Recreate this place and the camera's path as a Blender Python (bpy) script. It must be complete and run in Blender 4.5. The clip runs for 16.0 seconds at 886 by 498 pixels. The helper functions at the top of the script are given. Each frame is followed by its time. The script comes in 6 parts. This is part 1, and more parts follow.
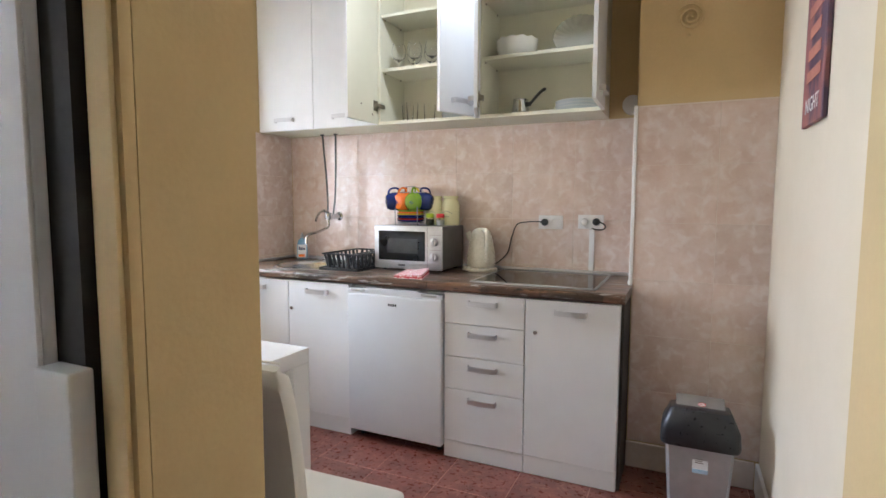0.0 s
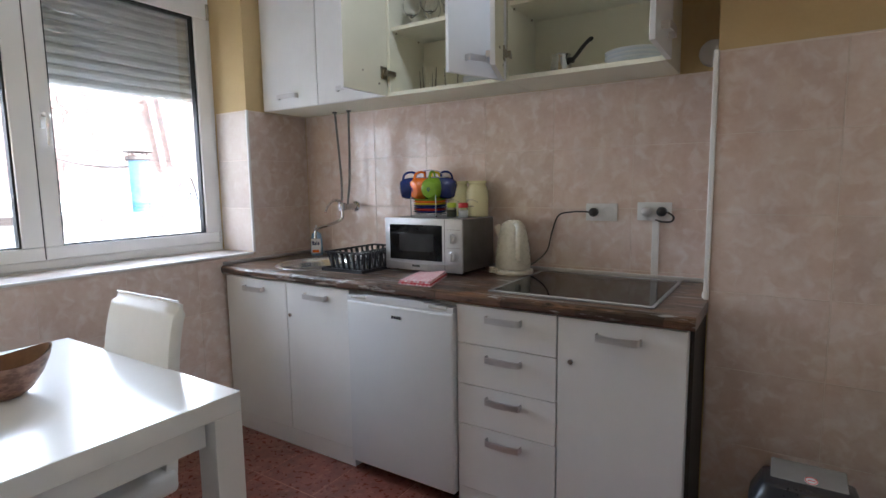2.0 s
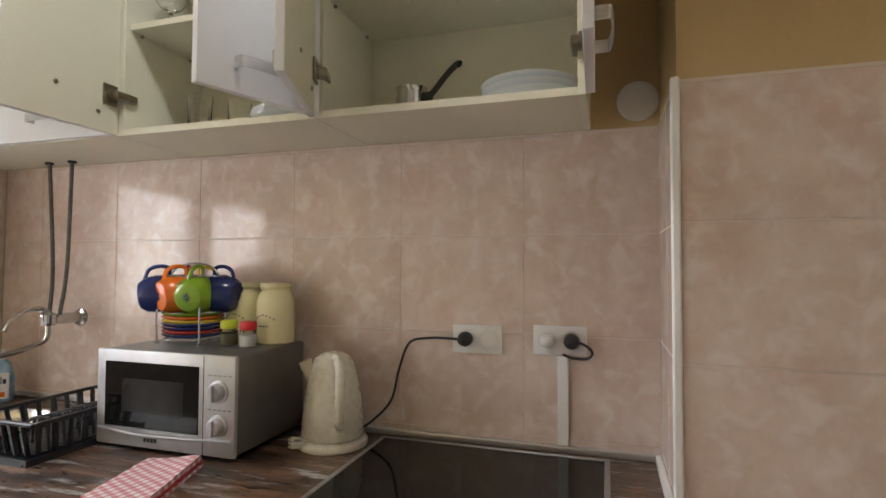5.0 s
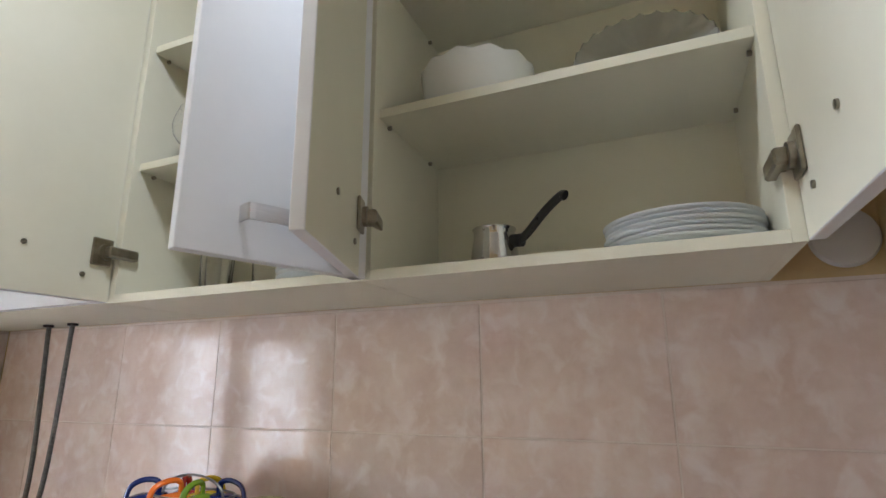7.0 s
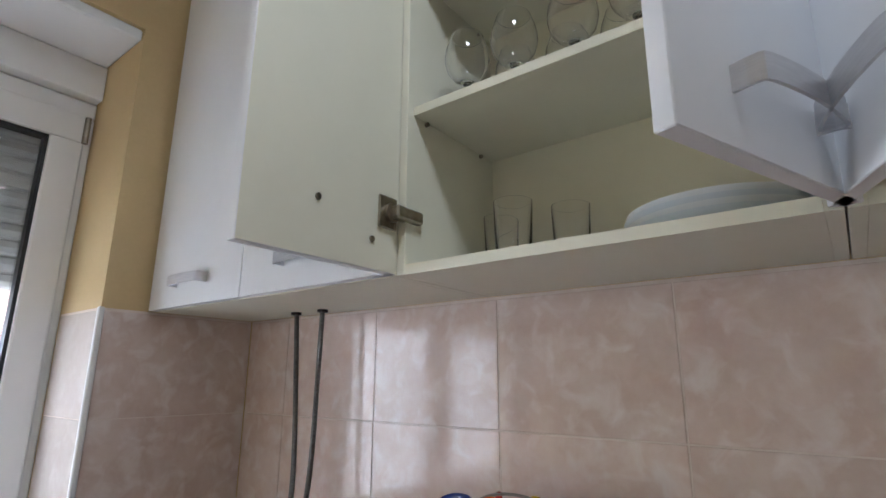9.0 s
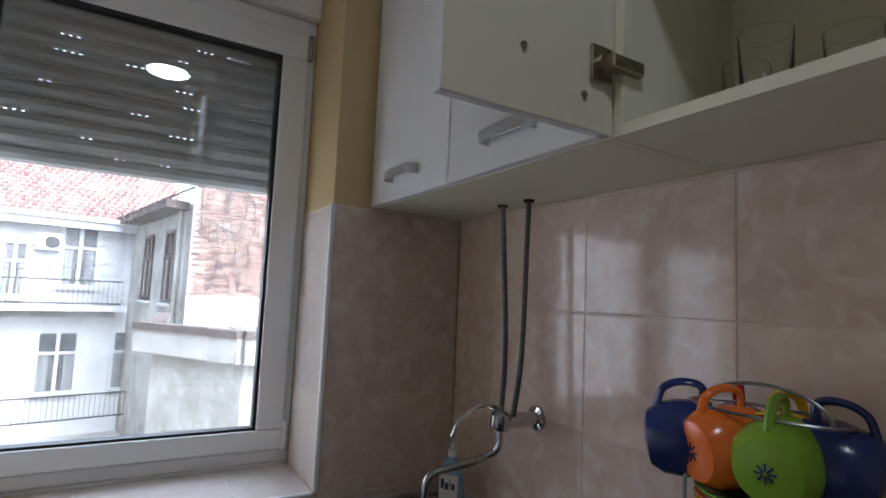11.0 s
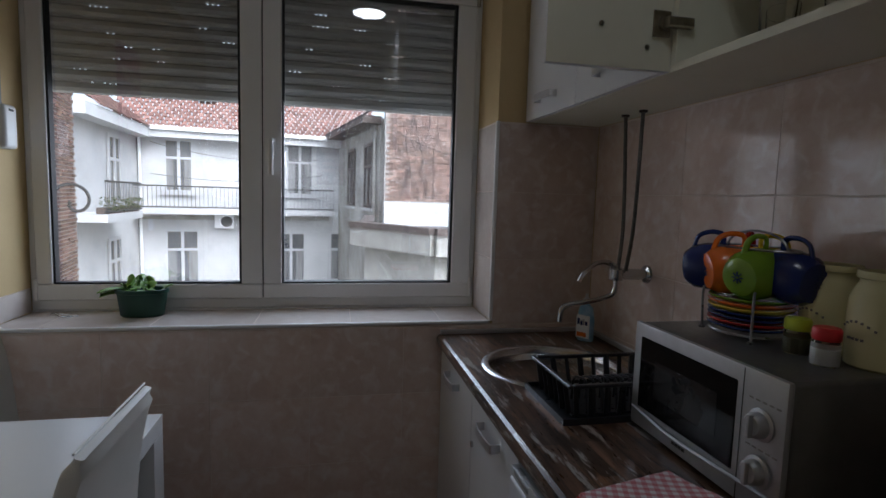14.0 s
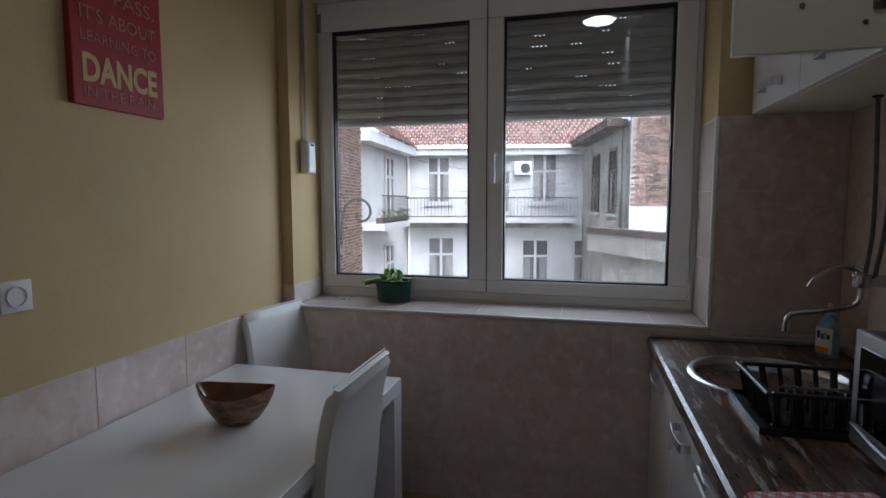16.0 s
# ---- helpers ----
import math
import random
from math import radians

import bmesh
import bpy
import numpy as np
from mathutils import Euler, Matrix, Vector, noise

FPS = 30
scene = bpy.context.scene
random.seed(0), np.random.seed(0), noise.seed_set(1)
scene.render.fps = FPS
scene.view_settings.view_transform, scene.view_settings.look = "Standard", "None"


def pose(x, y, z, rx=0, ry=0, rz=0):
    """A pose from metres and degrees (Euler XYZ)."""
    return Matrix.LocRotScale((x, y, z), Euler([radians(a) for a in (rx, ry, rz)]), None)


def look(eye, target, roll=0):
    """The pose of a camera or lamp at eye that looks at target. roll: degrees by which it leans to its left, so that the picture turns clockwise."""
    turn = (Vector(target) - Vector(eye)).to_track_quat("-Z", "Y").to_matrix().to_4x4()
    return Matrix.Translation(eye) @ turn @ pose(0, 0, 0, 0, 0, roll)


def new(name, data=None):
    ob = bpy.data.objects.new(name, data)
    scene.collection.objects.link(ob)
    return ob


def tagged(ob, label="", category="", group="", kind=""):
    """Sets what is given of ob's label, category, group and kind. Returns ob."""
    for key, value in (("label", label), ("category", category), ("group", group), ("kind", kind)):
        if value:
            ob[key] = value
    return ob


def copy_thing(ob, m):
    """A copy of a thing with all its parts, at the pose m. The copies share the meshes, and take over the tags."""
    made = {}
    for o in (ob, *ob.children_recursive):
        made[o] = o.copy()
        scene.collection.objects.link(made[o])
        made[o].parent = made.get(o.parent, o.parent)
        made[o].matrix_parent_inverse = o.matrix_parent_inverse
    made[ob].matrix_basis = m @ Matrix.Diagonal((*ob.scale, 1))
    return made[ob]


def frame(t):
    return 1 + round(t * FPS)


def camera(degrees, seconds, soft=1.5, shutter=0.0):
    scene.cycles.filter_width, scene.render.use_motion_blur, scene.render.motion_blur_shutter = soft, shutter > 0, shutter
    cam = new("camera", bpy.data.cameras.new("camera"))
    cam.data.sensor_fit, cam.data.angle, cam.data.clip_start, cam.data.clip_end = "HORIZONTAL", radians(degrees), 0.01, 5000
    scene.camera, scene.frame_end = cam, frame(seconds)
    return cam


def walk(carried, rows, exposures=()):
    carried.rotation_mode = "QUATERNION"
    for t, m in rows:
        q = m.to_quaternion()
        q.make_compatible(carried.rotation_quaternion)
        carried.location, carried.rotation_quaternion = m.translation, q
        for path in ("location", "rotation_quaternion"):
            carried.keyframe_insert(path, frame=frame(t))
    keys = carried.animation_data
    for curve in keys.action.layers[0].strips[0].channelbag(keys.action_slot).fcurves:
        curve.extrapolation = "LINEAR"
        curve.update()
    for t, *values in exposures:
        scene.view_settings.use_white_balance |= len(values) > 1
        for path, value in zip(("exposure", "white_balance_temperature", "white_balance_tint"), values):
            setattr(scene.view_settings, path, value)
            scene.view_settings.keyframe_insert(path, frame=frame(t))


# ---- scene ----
cam = camera(79.9, 16.0)
PATH = [
    (0, (2.424, -2.862, 1.222), (1.598, -1.048, 1.05), 0.2),
    (0.5, (2.468, -2.702, 1.216), (1.591, -0.914, 1.028), 0.0),
    (1, (2.438, -2.537, 1.221), (1.511, -0.777, 1.011), -0.1),
    (1.5, (2.418, -2.392, 1.235), (1.412, -0.679, 1.001), -0.4),
    (2, (2.414, -2.262, 1.24), (1.339, -0.592, 1.005), -0.8),
    (2.5, (2.372, -2.162, 1.225), (1.332, -0.467, 1.013), -0.5),
    (3, (2.282, -2.072, 1.241), (1.414, -0.282, 1.031), -0.2),
    (3.5, (2.249, -1.906, 1.24), (1.503, -0.06, 1.052), -0.0),
    (4, (2.23, -1.672, 1.261), (1.525, 0.193, 1.094), -0.2),
    (4.5, (2.198, -1.51, 1.305), (1.538, 0.375, 1.185), -0.4),
    (4.7, (2.154, -1.45, 1.302), (1.556, 0.458, 1.255), -0.1),
    (6.8, (1.905, -1.024, 1.495), (1.246, 0.806, 1.963), -0.7),
    (7, (1.892, -1.005, 1.502), (1.137, 0.785, 1.979), -0.4),
    (7.5, (1.819, -0.981, 1.501), (0.891, 0.721, 1.993), 0.4),
    (8, (1.673, -0.964, 1.493), (0.671, 0.692, 1.998), 0.1),
    (8.5, (1.52, -0.954, 1.502), (0.467, 0.674, 1.994), -0.1),
    (9, (1.434, -0.917, 1.491), (0.247, 0.62, 1.968), 0.3),
    (9.5, (1.371, -0.847, 1.482), (0.004, 0.545, 1.922), 1.2),
    (10, (1.35, -0.815, 1.465), (-0.196, 0.407, 1.808), 2.3),
    (10.2, (1.345, -0.821, 1.455), (-0.241, 0.357, 1.764), 2.3),
    (12.3, (1.539, -0.949, 1.371), (-0.34, -0.266, 1.31), 2.6),
    (12.5, (1.581, -0.95, 1.377), (-0.32, -0.337, 1.274), 2.4),
    (13, (1.727, -0.939, 1.362), (-0.216, -0.487, 1.219), 2.4),
    (13.5, (1.82, -0.971, 1.374), (-0.126, -0.55, 1.19), 1.8),
    (14, (1.923, -1.011, 1.368), (-0.025, -0.601, 1.173), 1.7),
    (14.5, (1.978, -0.982, 1.356), (0.011, -0.677, 1.164), 1.6),
    (15, (2.027, -0.908, 1.354), (0.038, -0.837, 1.154), 1.1),
    (15.5, (2.071, -0.845, 1.351), (0.093, -1.066, 1.16), 0.5),
    (16, (2.085, -0.878, 1.36), (0.156, -1.374, 1.179), -0.1),
]
# seconds, stops, kelvin, tint
EXPOSURE = [(0.0, 1.98, 5550, 8), (0.5, 1.75, 5500, 8), (1.5, 1.38, 5400, 8), (2.5, 0.78, 5450, 8), (3.0, 0.68, 5550, 8), (3.5, 0.9, 5750, 8), (4.0, 1.15, 6000, 8), (4.7, 1.3, 6250, 9), (6.8, 1.45, 5650, 9), (8.5, 1.2, 5400, 9), (9.5, 0.88, 5250, 9), (10.2, 0.4, 5300, 9), (12.3, -0.42, 5400, 9), (13.0, -0.75, 5450, 9), (13.5, -1.1, 5500, 9), (14.5, -1.12, 5500, 9), (16.0, -1.14, 5500, 9)]
walk(cam, [(t, look(eye, target, roll)) for t, eye, target, roll in PATH], EXPOSURE)

# light levels
SKY, SUN, LAMPPOWER, WINDOWPOWER = 1.25, 0.5, 24.0, 10.0

# ---------- world, sun ----------
world = bpy.data.worlds.new("world")
scene.world = world
world.use_nodes = True
wn, wl = world.node_tree.nodes, world.node_tree.links
sky = wn.new("ShaderNodeTexSky")
sky.sky_type = "NISHITA"
sky.sun_disc = False
sky.sun_elevation, sky.sun_rotation = radians(48), radians(60)
sky.air_density, sky.dust_density = 1.0, 6.0
hsv = wn.new("ShaderNodeHueSaturation")
hsv.inputs["Saturation"].default_value = 0.35
wl.new(sky.outputs[0], hsv.inputs["Color"])
wl.new(hsv.outputs[0], wn["Background"].inputs[0])
wn["Background"].inputs[1].default_value = SKY
sun = new("sun", bpy.data.lights.new("sun", "SUN"))
sun.data.energy, sun.data.angle, sun.data.color = SUN, radians(14), (1.0, 0.96, 0.9)
sun.matrix_world = look((0, 0, 20), (-9, 5.5, 8), 0)

# area lamp standing in for skylight over the low outbuilding, entering below half-lowered shutters
daylight = new("window_daylight", bpy.data.lights.new("window_daylight", "AREA"))
daylight.data.shape, daylight.data.size, daylight.data.size_y = "RECTANGLE", 1.3, 0.6
daylight.data.energy, daylight.data.color = WINDOWPOWER, (0.93, 0.97, 1.0)
daylight.data.spread = radians(115)
daylight.matrix_world = look((-0.72, -1.08, 1.46), (0.28, -1.62, 1.06), 0)

# ---------- materials ----------
def material(name, c1, c2=None, rough=0.5, metal=0.0, scale=8.0, bump=0.0, fine=0.0, stretch=(1, 1, 1), grain=60.0, rvar=0.08, contrast=(0.35, 0.65), coat=0.0, rand=0.0):
    m = bpy.data.materials.new(name)
    m.use_nodes = True
    n, l = m.node_tree.nodes, m.node_tree.links
    b = n["Principled BSDF"]
    b.inputs["Metallic"].default_value = metal
    b.inputs["Coat Weight"].default_value = coat
    c2 = c2 or tuple(v * 0.9 for v in c1)
    geo = n.new("ShaderNodeNewGeometry")
    mp = n.new("ShaderNodeMapping")
    mp.inputs["Scale"].default_value = stretch
    l.new(geo.outputs["Position"], mp.inputs["Vector"])
    big = n.new("ShaderNodeTexNoise")
    big.inputs["Scale"].default_value, big.inputs["Detail"].default_value, big.inputs["Roughness"].default_value = scale, 6, 0.62
    small = n.new("ShaderNodeTexNoise")
    small.inputs["Scale"].default_value, small.inputs["Detail"].default_value = grain, 4
    l.new(mp.outputs[0], big.inputs["Vector"])
    l.new(mp.outputs[0], small.inputs["Vector"])
    ramp = n.new("ShaderNodeValToRGB")
    ramp.color_ramp.elements[0].position, ramp.color_ramp.elements[1].position = contrast
    ramp.color_ramp.elements[0].color, ramp.color_ramp.elements[1].color = (*c1, 1), (*c2, 1)
    l.new(big.outputs[0], ramp.inputs[0])
    mix = n.new("ShaderNodeMix")
    mix.data_type, mix.blend_type = "RGBA", "OVERLAY"
    mix.inputs[0].default_value = fine
    l.new(ramp.outputs[0], mix.inputs[6])
    l.new(small.outputs[0], mix.inputs[7])
    last = mix.outputs[2]
    if rand:
        info = n.new("ShaderNodeObjectInfo")
        hs = n.new("ShaderNodeHueSaturation")
        rg = n.new("ShaderNodeMapRange")
        rg.inputs[3].default_value, rg.inputs[4].default_value = 1 - rand, 1 + rand
        l.new(info.outputs["Random"], rg.inputs[0])
        l.new(rg.outputs[0], hs.inputs["Value"])
        l.new(last, hs.inputs["Color"])
        last = hs.outputs[0]
    l.new(last, b.inputs["Base Color"])
    rr = n.new("ShaderNodeMapRange")
    rr.inputs[3].default_value, rr.inputs[4].default_value = max(0.02, rough - rvar), min(1, rough + rvar)
    l.new(small.outputs[0], rr.inputs[0])
    l.new(rr.outputs[0], b.inputs["Roughness"])
    if bump:
        bp = n.new("ShaderNodeBump")
        bp.inputs["Strength"].default_value, bp.inputs["Distance"].default_value = bump, 0.004
        l.new(small.outputs[0], bp.inputs["Height"])
        l.new(bp.outputs[0], b.inputs["Normal"])
    return m


def tile_material(name, c1, c2, c3, rough, scale=9.0, coat=0.0, veins=0.35, fleck=0.55, where=(0.50, 0.70)):
    """Glazed tile with cloudy mottling and pale flecks."""
    m = material(name, c1, c2, rough, scale=scale, fine=0.12, grain=45, rvar=0.03, contrast=(0.38, 0.62), rand=0.06, coat=coat)
    m.node_tree.nodes["Principled BSDF"].inputs["Coat Roughness"].default_value = 0.11
    n, l = m.node_tree.nodes, m.node_tree.links
    b = n["Principled BSDF"]
    geo = n.new("ShaderNodeNewGeometry")
    fl = n.new("ShaderNodeTexNoise")
    fl.inputs["Scale"].default_value, fl.inputs["Detail"].default_value, fl.inputs["Distortion"].default_value = scale * 1.9, 6, veins
    l.new(geo.outputs["Position"], fl.inputs["Vector"])
    rp = n.new("ShaderNodeValToRGB")
    rp.color_ramp.elements[0].position, rp.color_ramp.elements[1].position = where
    rp.color_ramp.elements[0].color, rp.color_ramp.elements[1].color = (0, 0, 0, 1), (fleck, fleck, fleck, 1)
    l.new(fl.outputs[0], rp.inputs[0])
    src = b.inputs["Base Color"].links[0].from_socket
    mx = n.new("ShaderNodeMix")
    mx.data_type = "RGBA"
    mx.inputs[7].default_value = (*c3, 1)
    l.new(rp.outputs[0], mx.inputs[0])
    l.new(src, mx.inputs[6])
    l.new(mx.outputs[2], b.inputs["Base Color"])
    return m


def emitter(name, color, strength):
    m = bpy.data.materials.new(name)
    m.use_nodes = True
    b = m.node_tree.nodes["Principled BSDF"]
    b.inputs["Base Color"].default_value = (0.8, 0.8, 0.8, 1)
    b.inputs["Emission Color"].default_value = (*color, 1)
    b.inputs["Emission Strength"].default_value = strength
    return m


def glass_material(name, tint=(1, 1, 1), rough=0.0, ior=1.45):
    m = bpy.data.materials.new(name)
    m.use_nodes = True
    b = m.node_tree.nodes["Principled BSDF"]
    b.inputs["Base Color"].default_value = (*tint, 1)
    b.inputs["Roughness"].default_value = rough
    b.inputs["IOR"].default_value = ior
    b.inputs["Transmission Weight"].default_value = 1.0
    return m


def pane_material(name):
    """Thin window pane: clear with a mirror share at grazing angles."""
    m = bpy.data.materials.new(name)
    m.use_nodes = True
    n, l = m.node_tree.nodes, m.node_tree.links
    out = n["Material Output"]
    tr, gl, mx, lw = n.new("ShaderNodeBsdfTransparent"), n.new("ShaderNodeBsdfGlossy"), n.new("ShaderNodeMixShader"), n.new("ShaderNodeLayerWeight")
    gl.inputs["Roughness"].default_value = 0.0
    lw.inputs["Blend"].default_value = 0.5
    pw, ad = n.new("ShaderNodeMath"), n.new("ShaderNodeMath")
    pw.operation, ad.operation = "POWER", "MULTIPLY_ADD"
    pw.inputs[1].default_value, ad.inputs[1].default_value, ad.inputs[2].default_value = 5.0, 0.85, 0.11
    l.new(lw.outputs["Facing"], pw.inputs[0])
    l.new(pw.outputs[0], ad.inputs[0])
    l.new(ad.outputs[0], mx.inputs[0])
    l.new(tr.outputs[0], mx.inputs[1])
    l.new(gl.outputs[0], mx.inputs[2])
    l.new(mx.outputs[0], out.inputs[0])
    return m


PAINT = material("yellow_wall_paint", (0.58, 0.435, 0.22), (0.62, 0.47, 0.245), 0.75, scale=3, bump=0.15, fine=0.06, grain=90)
CREAM = material("cream_wall_paint", (0.69, 0.61, 0.48), (0.73, 0.65, 0.52), 0.6, scale=3, bump=0.12, fine=0.05, grain=90)
CEIL = material("ceiling_paint", (0.78, 0.74, 0.66), (0.8, 0.77, 0.7), 0.85, scale=4, bump=0.1)
TILE = tile_material("pink_wall_tile", (0.66, 0.52, 0.455), (0.73, 0.61, 0.55), (0.84, 0.785, 0.755), 0.09, scale=10.0, veins=0.6, fleck=0.6, where=(0.49, 0.69))
TILE.node_tree.nodes["Principled BSDF"].inputs["Specular IOR Level"].default_value = 0.45
SILLTILE = tile_material("pale_sill_tile", (0.66, 0.58, 0.53), (0.70, 0.63, 0.58), (0.76, 0.70, 0.66), 0.2)
GROUT = material("grout", (0.69, 0.60, 0.535), (0.75, 0.66, 0.595), 0.85, scale=14, bump=0.2)
FLOORTILE = tile_material("red_floor_tile", (0.13, 0.042, 0.030), (0.22, 0.076, 0.056), (0.42, 0.22, 0.18), 0.28, scale=10, veins=1.6, fleck=0.5, where=(0.55, 0.74))
FLOORGROUT = material("floor_grout", (0.40, 0.22, 0.18), (0.46, 0.27, 0.22), 0.85, scale=20)
WHITE = material("white_laminate", (0.765, 0.775, 0.795), (0.795, 0.805, 0.825), 0.3, scale=5, fine=0.03, rvar=0.05)
INNER = material("white_board", (0.75, 0.73, 0.60), (0.78, 0.76, 0.63), 0.52, scale=5, fine=0.03)
EDGE = material("board_edge", (0.70, 0.68, 0.60), (0.74, 0.72, 0.65), 0.5, scale=9)
PVC = material("white_pvc", (0.80, 0.80, 0.80), (0.83, 0.83, 0.83), 0.35, scale=4, fine=0.03)
GASKET = material("black_rubber", (0.012, 0.012, 0.013), (0.02, 0.02, 0.02), 0.6)
ALU = material("brushed_aluminium", (0.62, 0.62, 0.64), (0.70, 0.70, 0.72), 0.33, 0.85, scale=30, stretch=(1, 1, 12))
CHROME = material("chrome", (0.55, 0.55, 0.56), (0.64, 0.64, 0.64), 0.09, 1.0, scale=12, rvar=0.04)
NICKEL = material("nickel", (0.26, 0.235, 0.19), (0.42, 0.38, 0.31), 0.32, 1.0, scale=30)
WIRE = material("tarnished_wire", (0.22, 0.215, 0.21), (0.34, 0.33, 0.32), 0.3, 0.9, scale=40)
CURTAIN = material("grey_curtain", (0.15, 0.15, 0.15), (0.26, 0.26, 0.25), 0.9, scale=2, stretch=(6, 6, 0.4))
HOBTRIM = material("hob_trim_steel", (0.34, 0.34, 0.34), (0.42, 0.42, 0.42), 0.48, 0.8, scale=25)
HOSE = material("braided_hose", (0.10, 0.095, 0.09), (0.20, 0.19, 0.18), 0.5, 0.6, scale=60, stretch=(1, 1, 4), bump=0.5, grain=260)
STEEL = material("sink_steel", (0.56, 0.56, 0.57), (0.66, 0.66, 0.67), 0.24, 1.0, scale=25, stretch=(1, 6, 1))
FRIDGEW = material("fridge_white", (0.66, 0.68, 0.72), (0.69, 0.71, 0.75), 0.32, scale=4, fine=0.04, grain=260, bump=0.08)
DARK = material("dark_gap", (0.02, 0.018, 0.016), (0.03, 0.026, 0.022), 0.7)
BLACKGLASS = material("black_glass", (0.006, 0.006, 0.006), (0.009, 0.009, 0.008), 0.05, rvar=0.02)
BLACKGLASS.node_tree.nodes["Principled BSDF"].inputs["Specular IOR Level"].default_value = 0.22
BLACKPL = material("black_plastic", (0.018, 0.019, 0.022), (0.028, 0.029, 0.033), 0.3, scale=20)
GREYPL = material("grey_plastic", (0.20, 0.19, 0.18), (0.24, 0.23, 0.22), 0.38, scale=12)
SILVERPL = material("silver_plastic", (0.42, 0.425, 0.44), (0.48, 0.485, 0.50), 0.36, 0.45, scale=18)
MWGREY = material("microwave_case", (0.17, 0.168, 0.165), (0.21, 0.207, 0.203), 0.32, 0.5, scale=14)
LEATHER = material("white_leatherette", (0.74, 0.73, 0.69), (0.78, 0.77, 0.73), 0.38, scale=9, bump=0.22, grain=330, fine=0.04)
TABLEW = material("white_table", (0.78, 0.78, 0.78), (0.80, 0.80, 0.80), 0.2, scale=4, fine=0.03, rvar=0.05)
PORCELAIN = material("porcelain", (0.80, 0.81, 0.82), (0.83, 0.84, 0.85), 0.12, scale=9, rvar=0.03, coat=0.4)
PLATEBLUE = material("plate_blue_grey", (0.68, 0.72, 0.76), (0.72, 0.75, 0.79), 0.15, scale=9)
KETTLE = material("ivory_plastic", (0.68, 0.65, 0.54), (0.72, 0.69, 0.58), 0.28, scale=8)
JAR = material("cream_jar", (0.74, 0.70, 0.40), (0.78, 0.74, 0.46), 0.2, scale=8)
CMAT = dict(
    blue=material("navy_glaze", (0.012, 0.024, 0.12), (0.02, 0.035, 0.17), 0.22, scale=10, rvar=0.03, coat=0.15),
    orange=material("orange_glaze", (0.78, 0.16, 0.015), (0.85, 0.21, 0.02), 0.2, scale=10, rvar=0.03, coat=0.15),
    green=material("green_glaze", (0.20, 0.36, 0.02), (0.26, 0.42, 0.03), 0.22, scale=10, rvar=0.03, coat=0.15),
    yellow=material("yellow_glaze", (0.75, 0.52, 0.02), (0.8, 0.58, 0.03), 0.22, scale=10, rvar=0.03, coat=0.15),
    red=material("red_glaze", (0.45, 0.03, 0.02), (0.52, 0.04, 0.025), 0.22, scale=10, rvar=0.03, coat=0.15))
LIME = material("lime_lid", (0.52, 0.62, 0.03), (0.56, 0.66, 0.05), 0.35)
REDLID = material("red_lid", (0.62, 0.03, 0.035), (0.68, 0.04, 0.04), 0.35)
SALT = material("salt", (0.82, 0.82, 0.80), (0.86, 0.86, 0.84), 0.8, grain=300, bump=0.3)
PEPPER = material("ground_spice", (0.10, 0.10, 0.06), (0.18, 0.17, 0.10), 0.9, grain=300, bump=0.3)
GLASS = glass_material("clear_glass")
MILKGLASS = material("pressed_glass", (0.78, 0.78, 0.74), (0.84, 0.84, 0.80), 0.12, scale=20)
MILKGLASS.node_tree.nodes["Principled BSDF"].inputs["Transmission Weight"].default_value = 0.65
PANE = pane_material("window_glass")
POTGREEN = material("dark_green_pot", (0.008, 0.05, 0.032), (0.012, 0.065, 0.042), 0.42, scale=12)
LEAF = material("succulent_leaf", (0.10, 0.24, 0.02), (0.20, 0.36, 0.05), 0.45, scale=16, rand=0.1)
SOIL = material("soil", (0.03, 0.02, 0.012), (0.06, 0.04, 0.025), 0.95, scale=60, bump=0.5)
SHUTTER = material("grey_shutter", (0.34, 0.34, 0.32), (0.39, 0.39, 0.37), 0.5, scale=6)
BLOTCH = material("coconut_shell", (0.16, 0.075, 0.045), (0.34, 0.19, 0.13), 0.42, scale=26, bump=0.4, stretch=(1, 1, 2.6), contrast=(0.42, 0.58))
BOWLIN = material("bowl_inside", (0.14, 0.06, 0.03), (0.22, 0.10, 0.05), 0.18, scale=18, coat=0.5)
SIGNRED = material("red_sign", (0.30, 0.018, 0.02), (0.36, 0.028, 0.028), 0.55, scale=22, fine=0.15)
SIGNCREAM = material("sign_cream", (0.58, 0.38, 0.16), (0.66, 0.46, 0.21), 0.6, scale=40)
SIGNPALE = material("sign_pale_red", (0.42, 0.16, 0.12), (0.48, 0.20, 0.15), 0.6, scale=40)
POSTER = material("purple_poster", (0.09, 0.05, 0.09), (0.34, 0.12, 0.11), 0.55, scale=5, stretch=(1, 2.5, 1), contrast=(0.4, 0.6))
SOAPW = material("soap_label_white", (0.78, 0.80, 0.84), (0.82, 0.84, 0.87), 0.3)
SOAPB = material("soap_blue", (0.22, 0.42, 0.64), (0.45, 0.62, 0.78), 0.25, scale=22)
LAMP = emitter("lamp_diffuser", (1.0, 0.97, 0.93), LAMPPOWER)
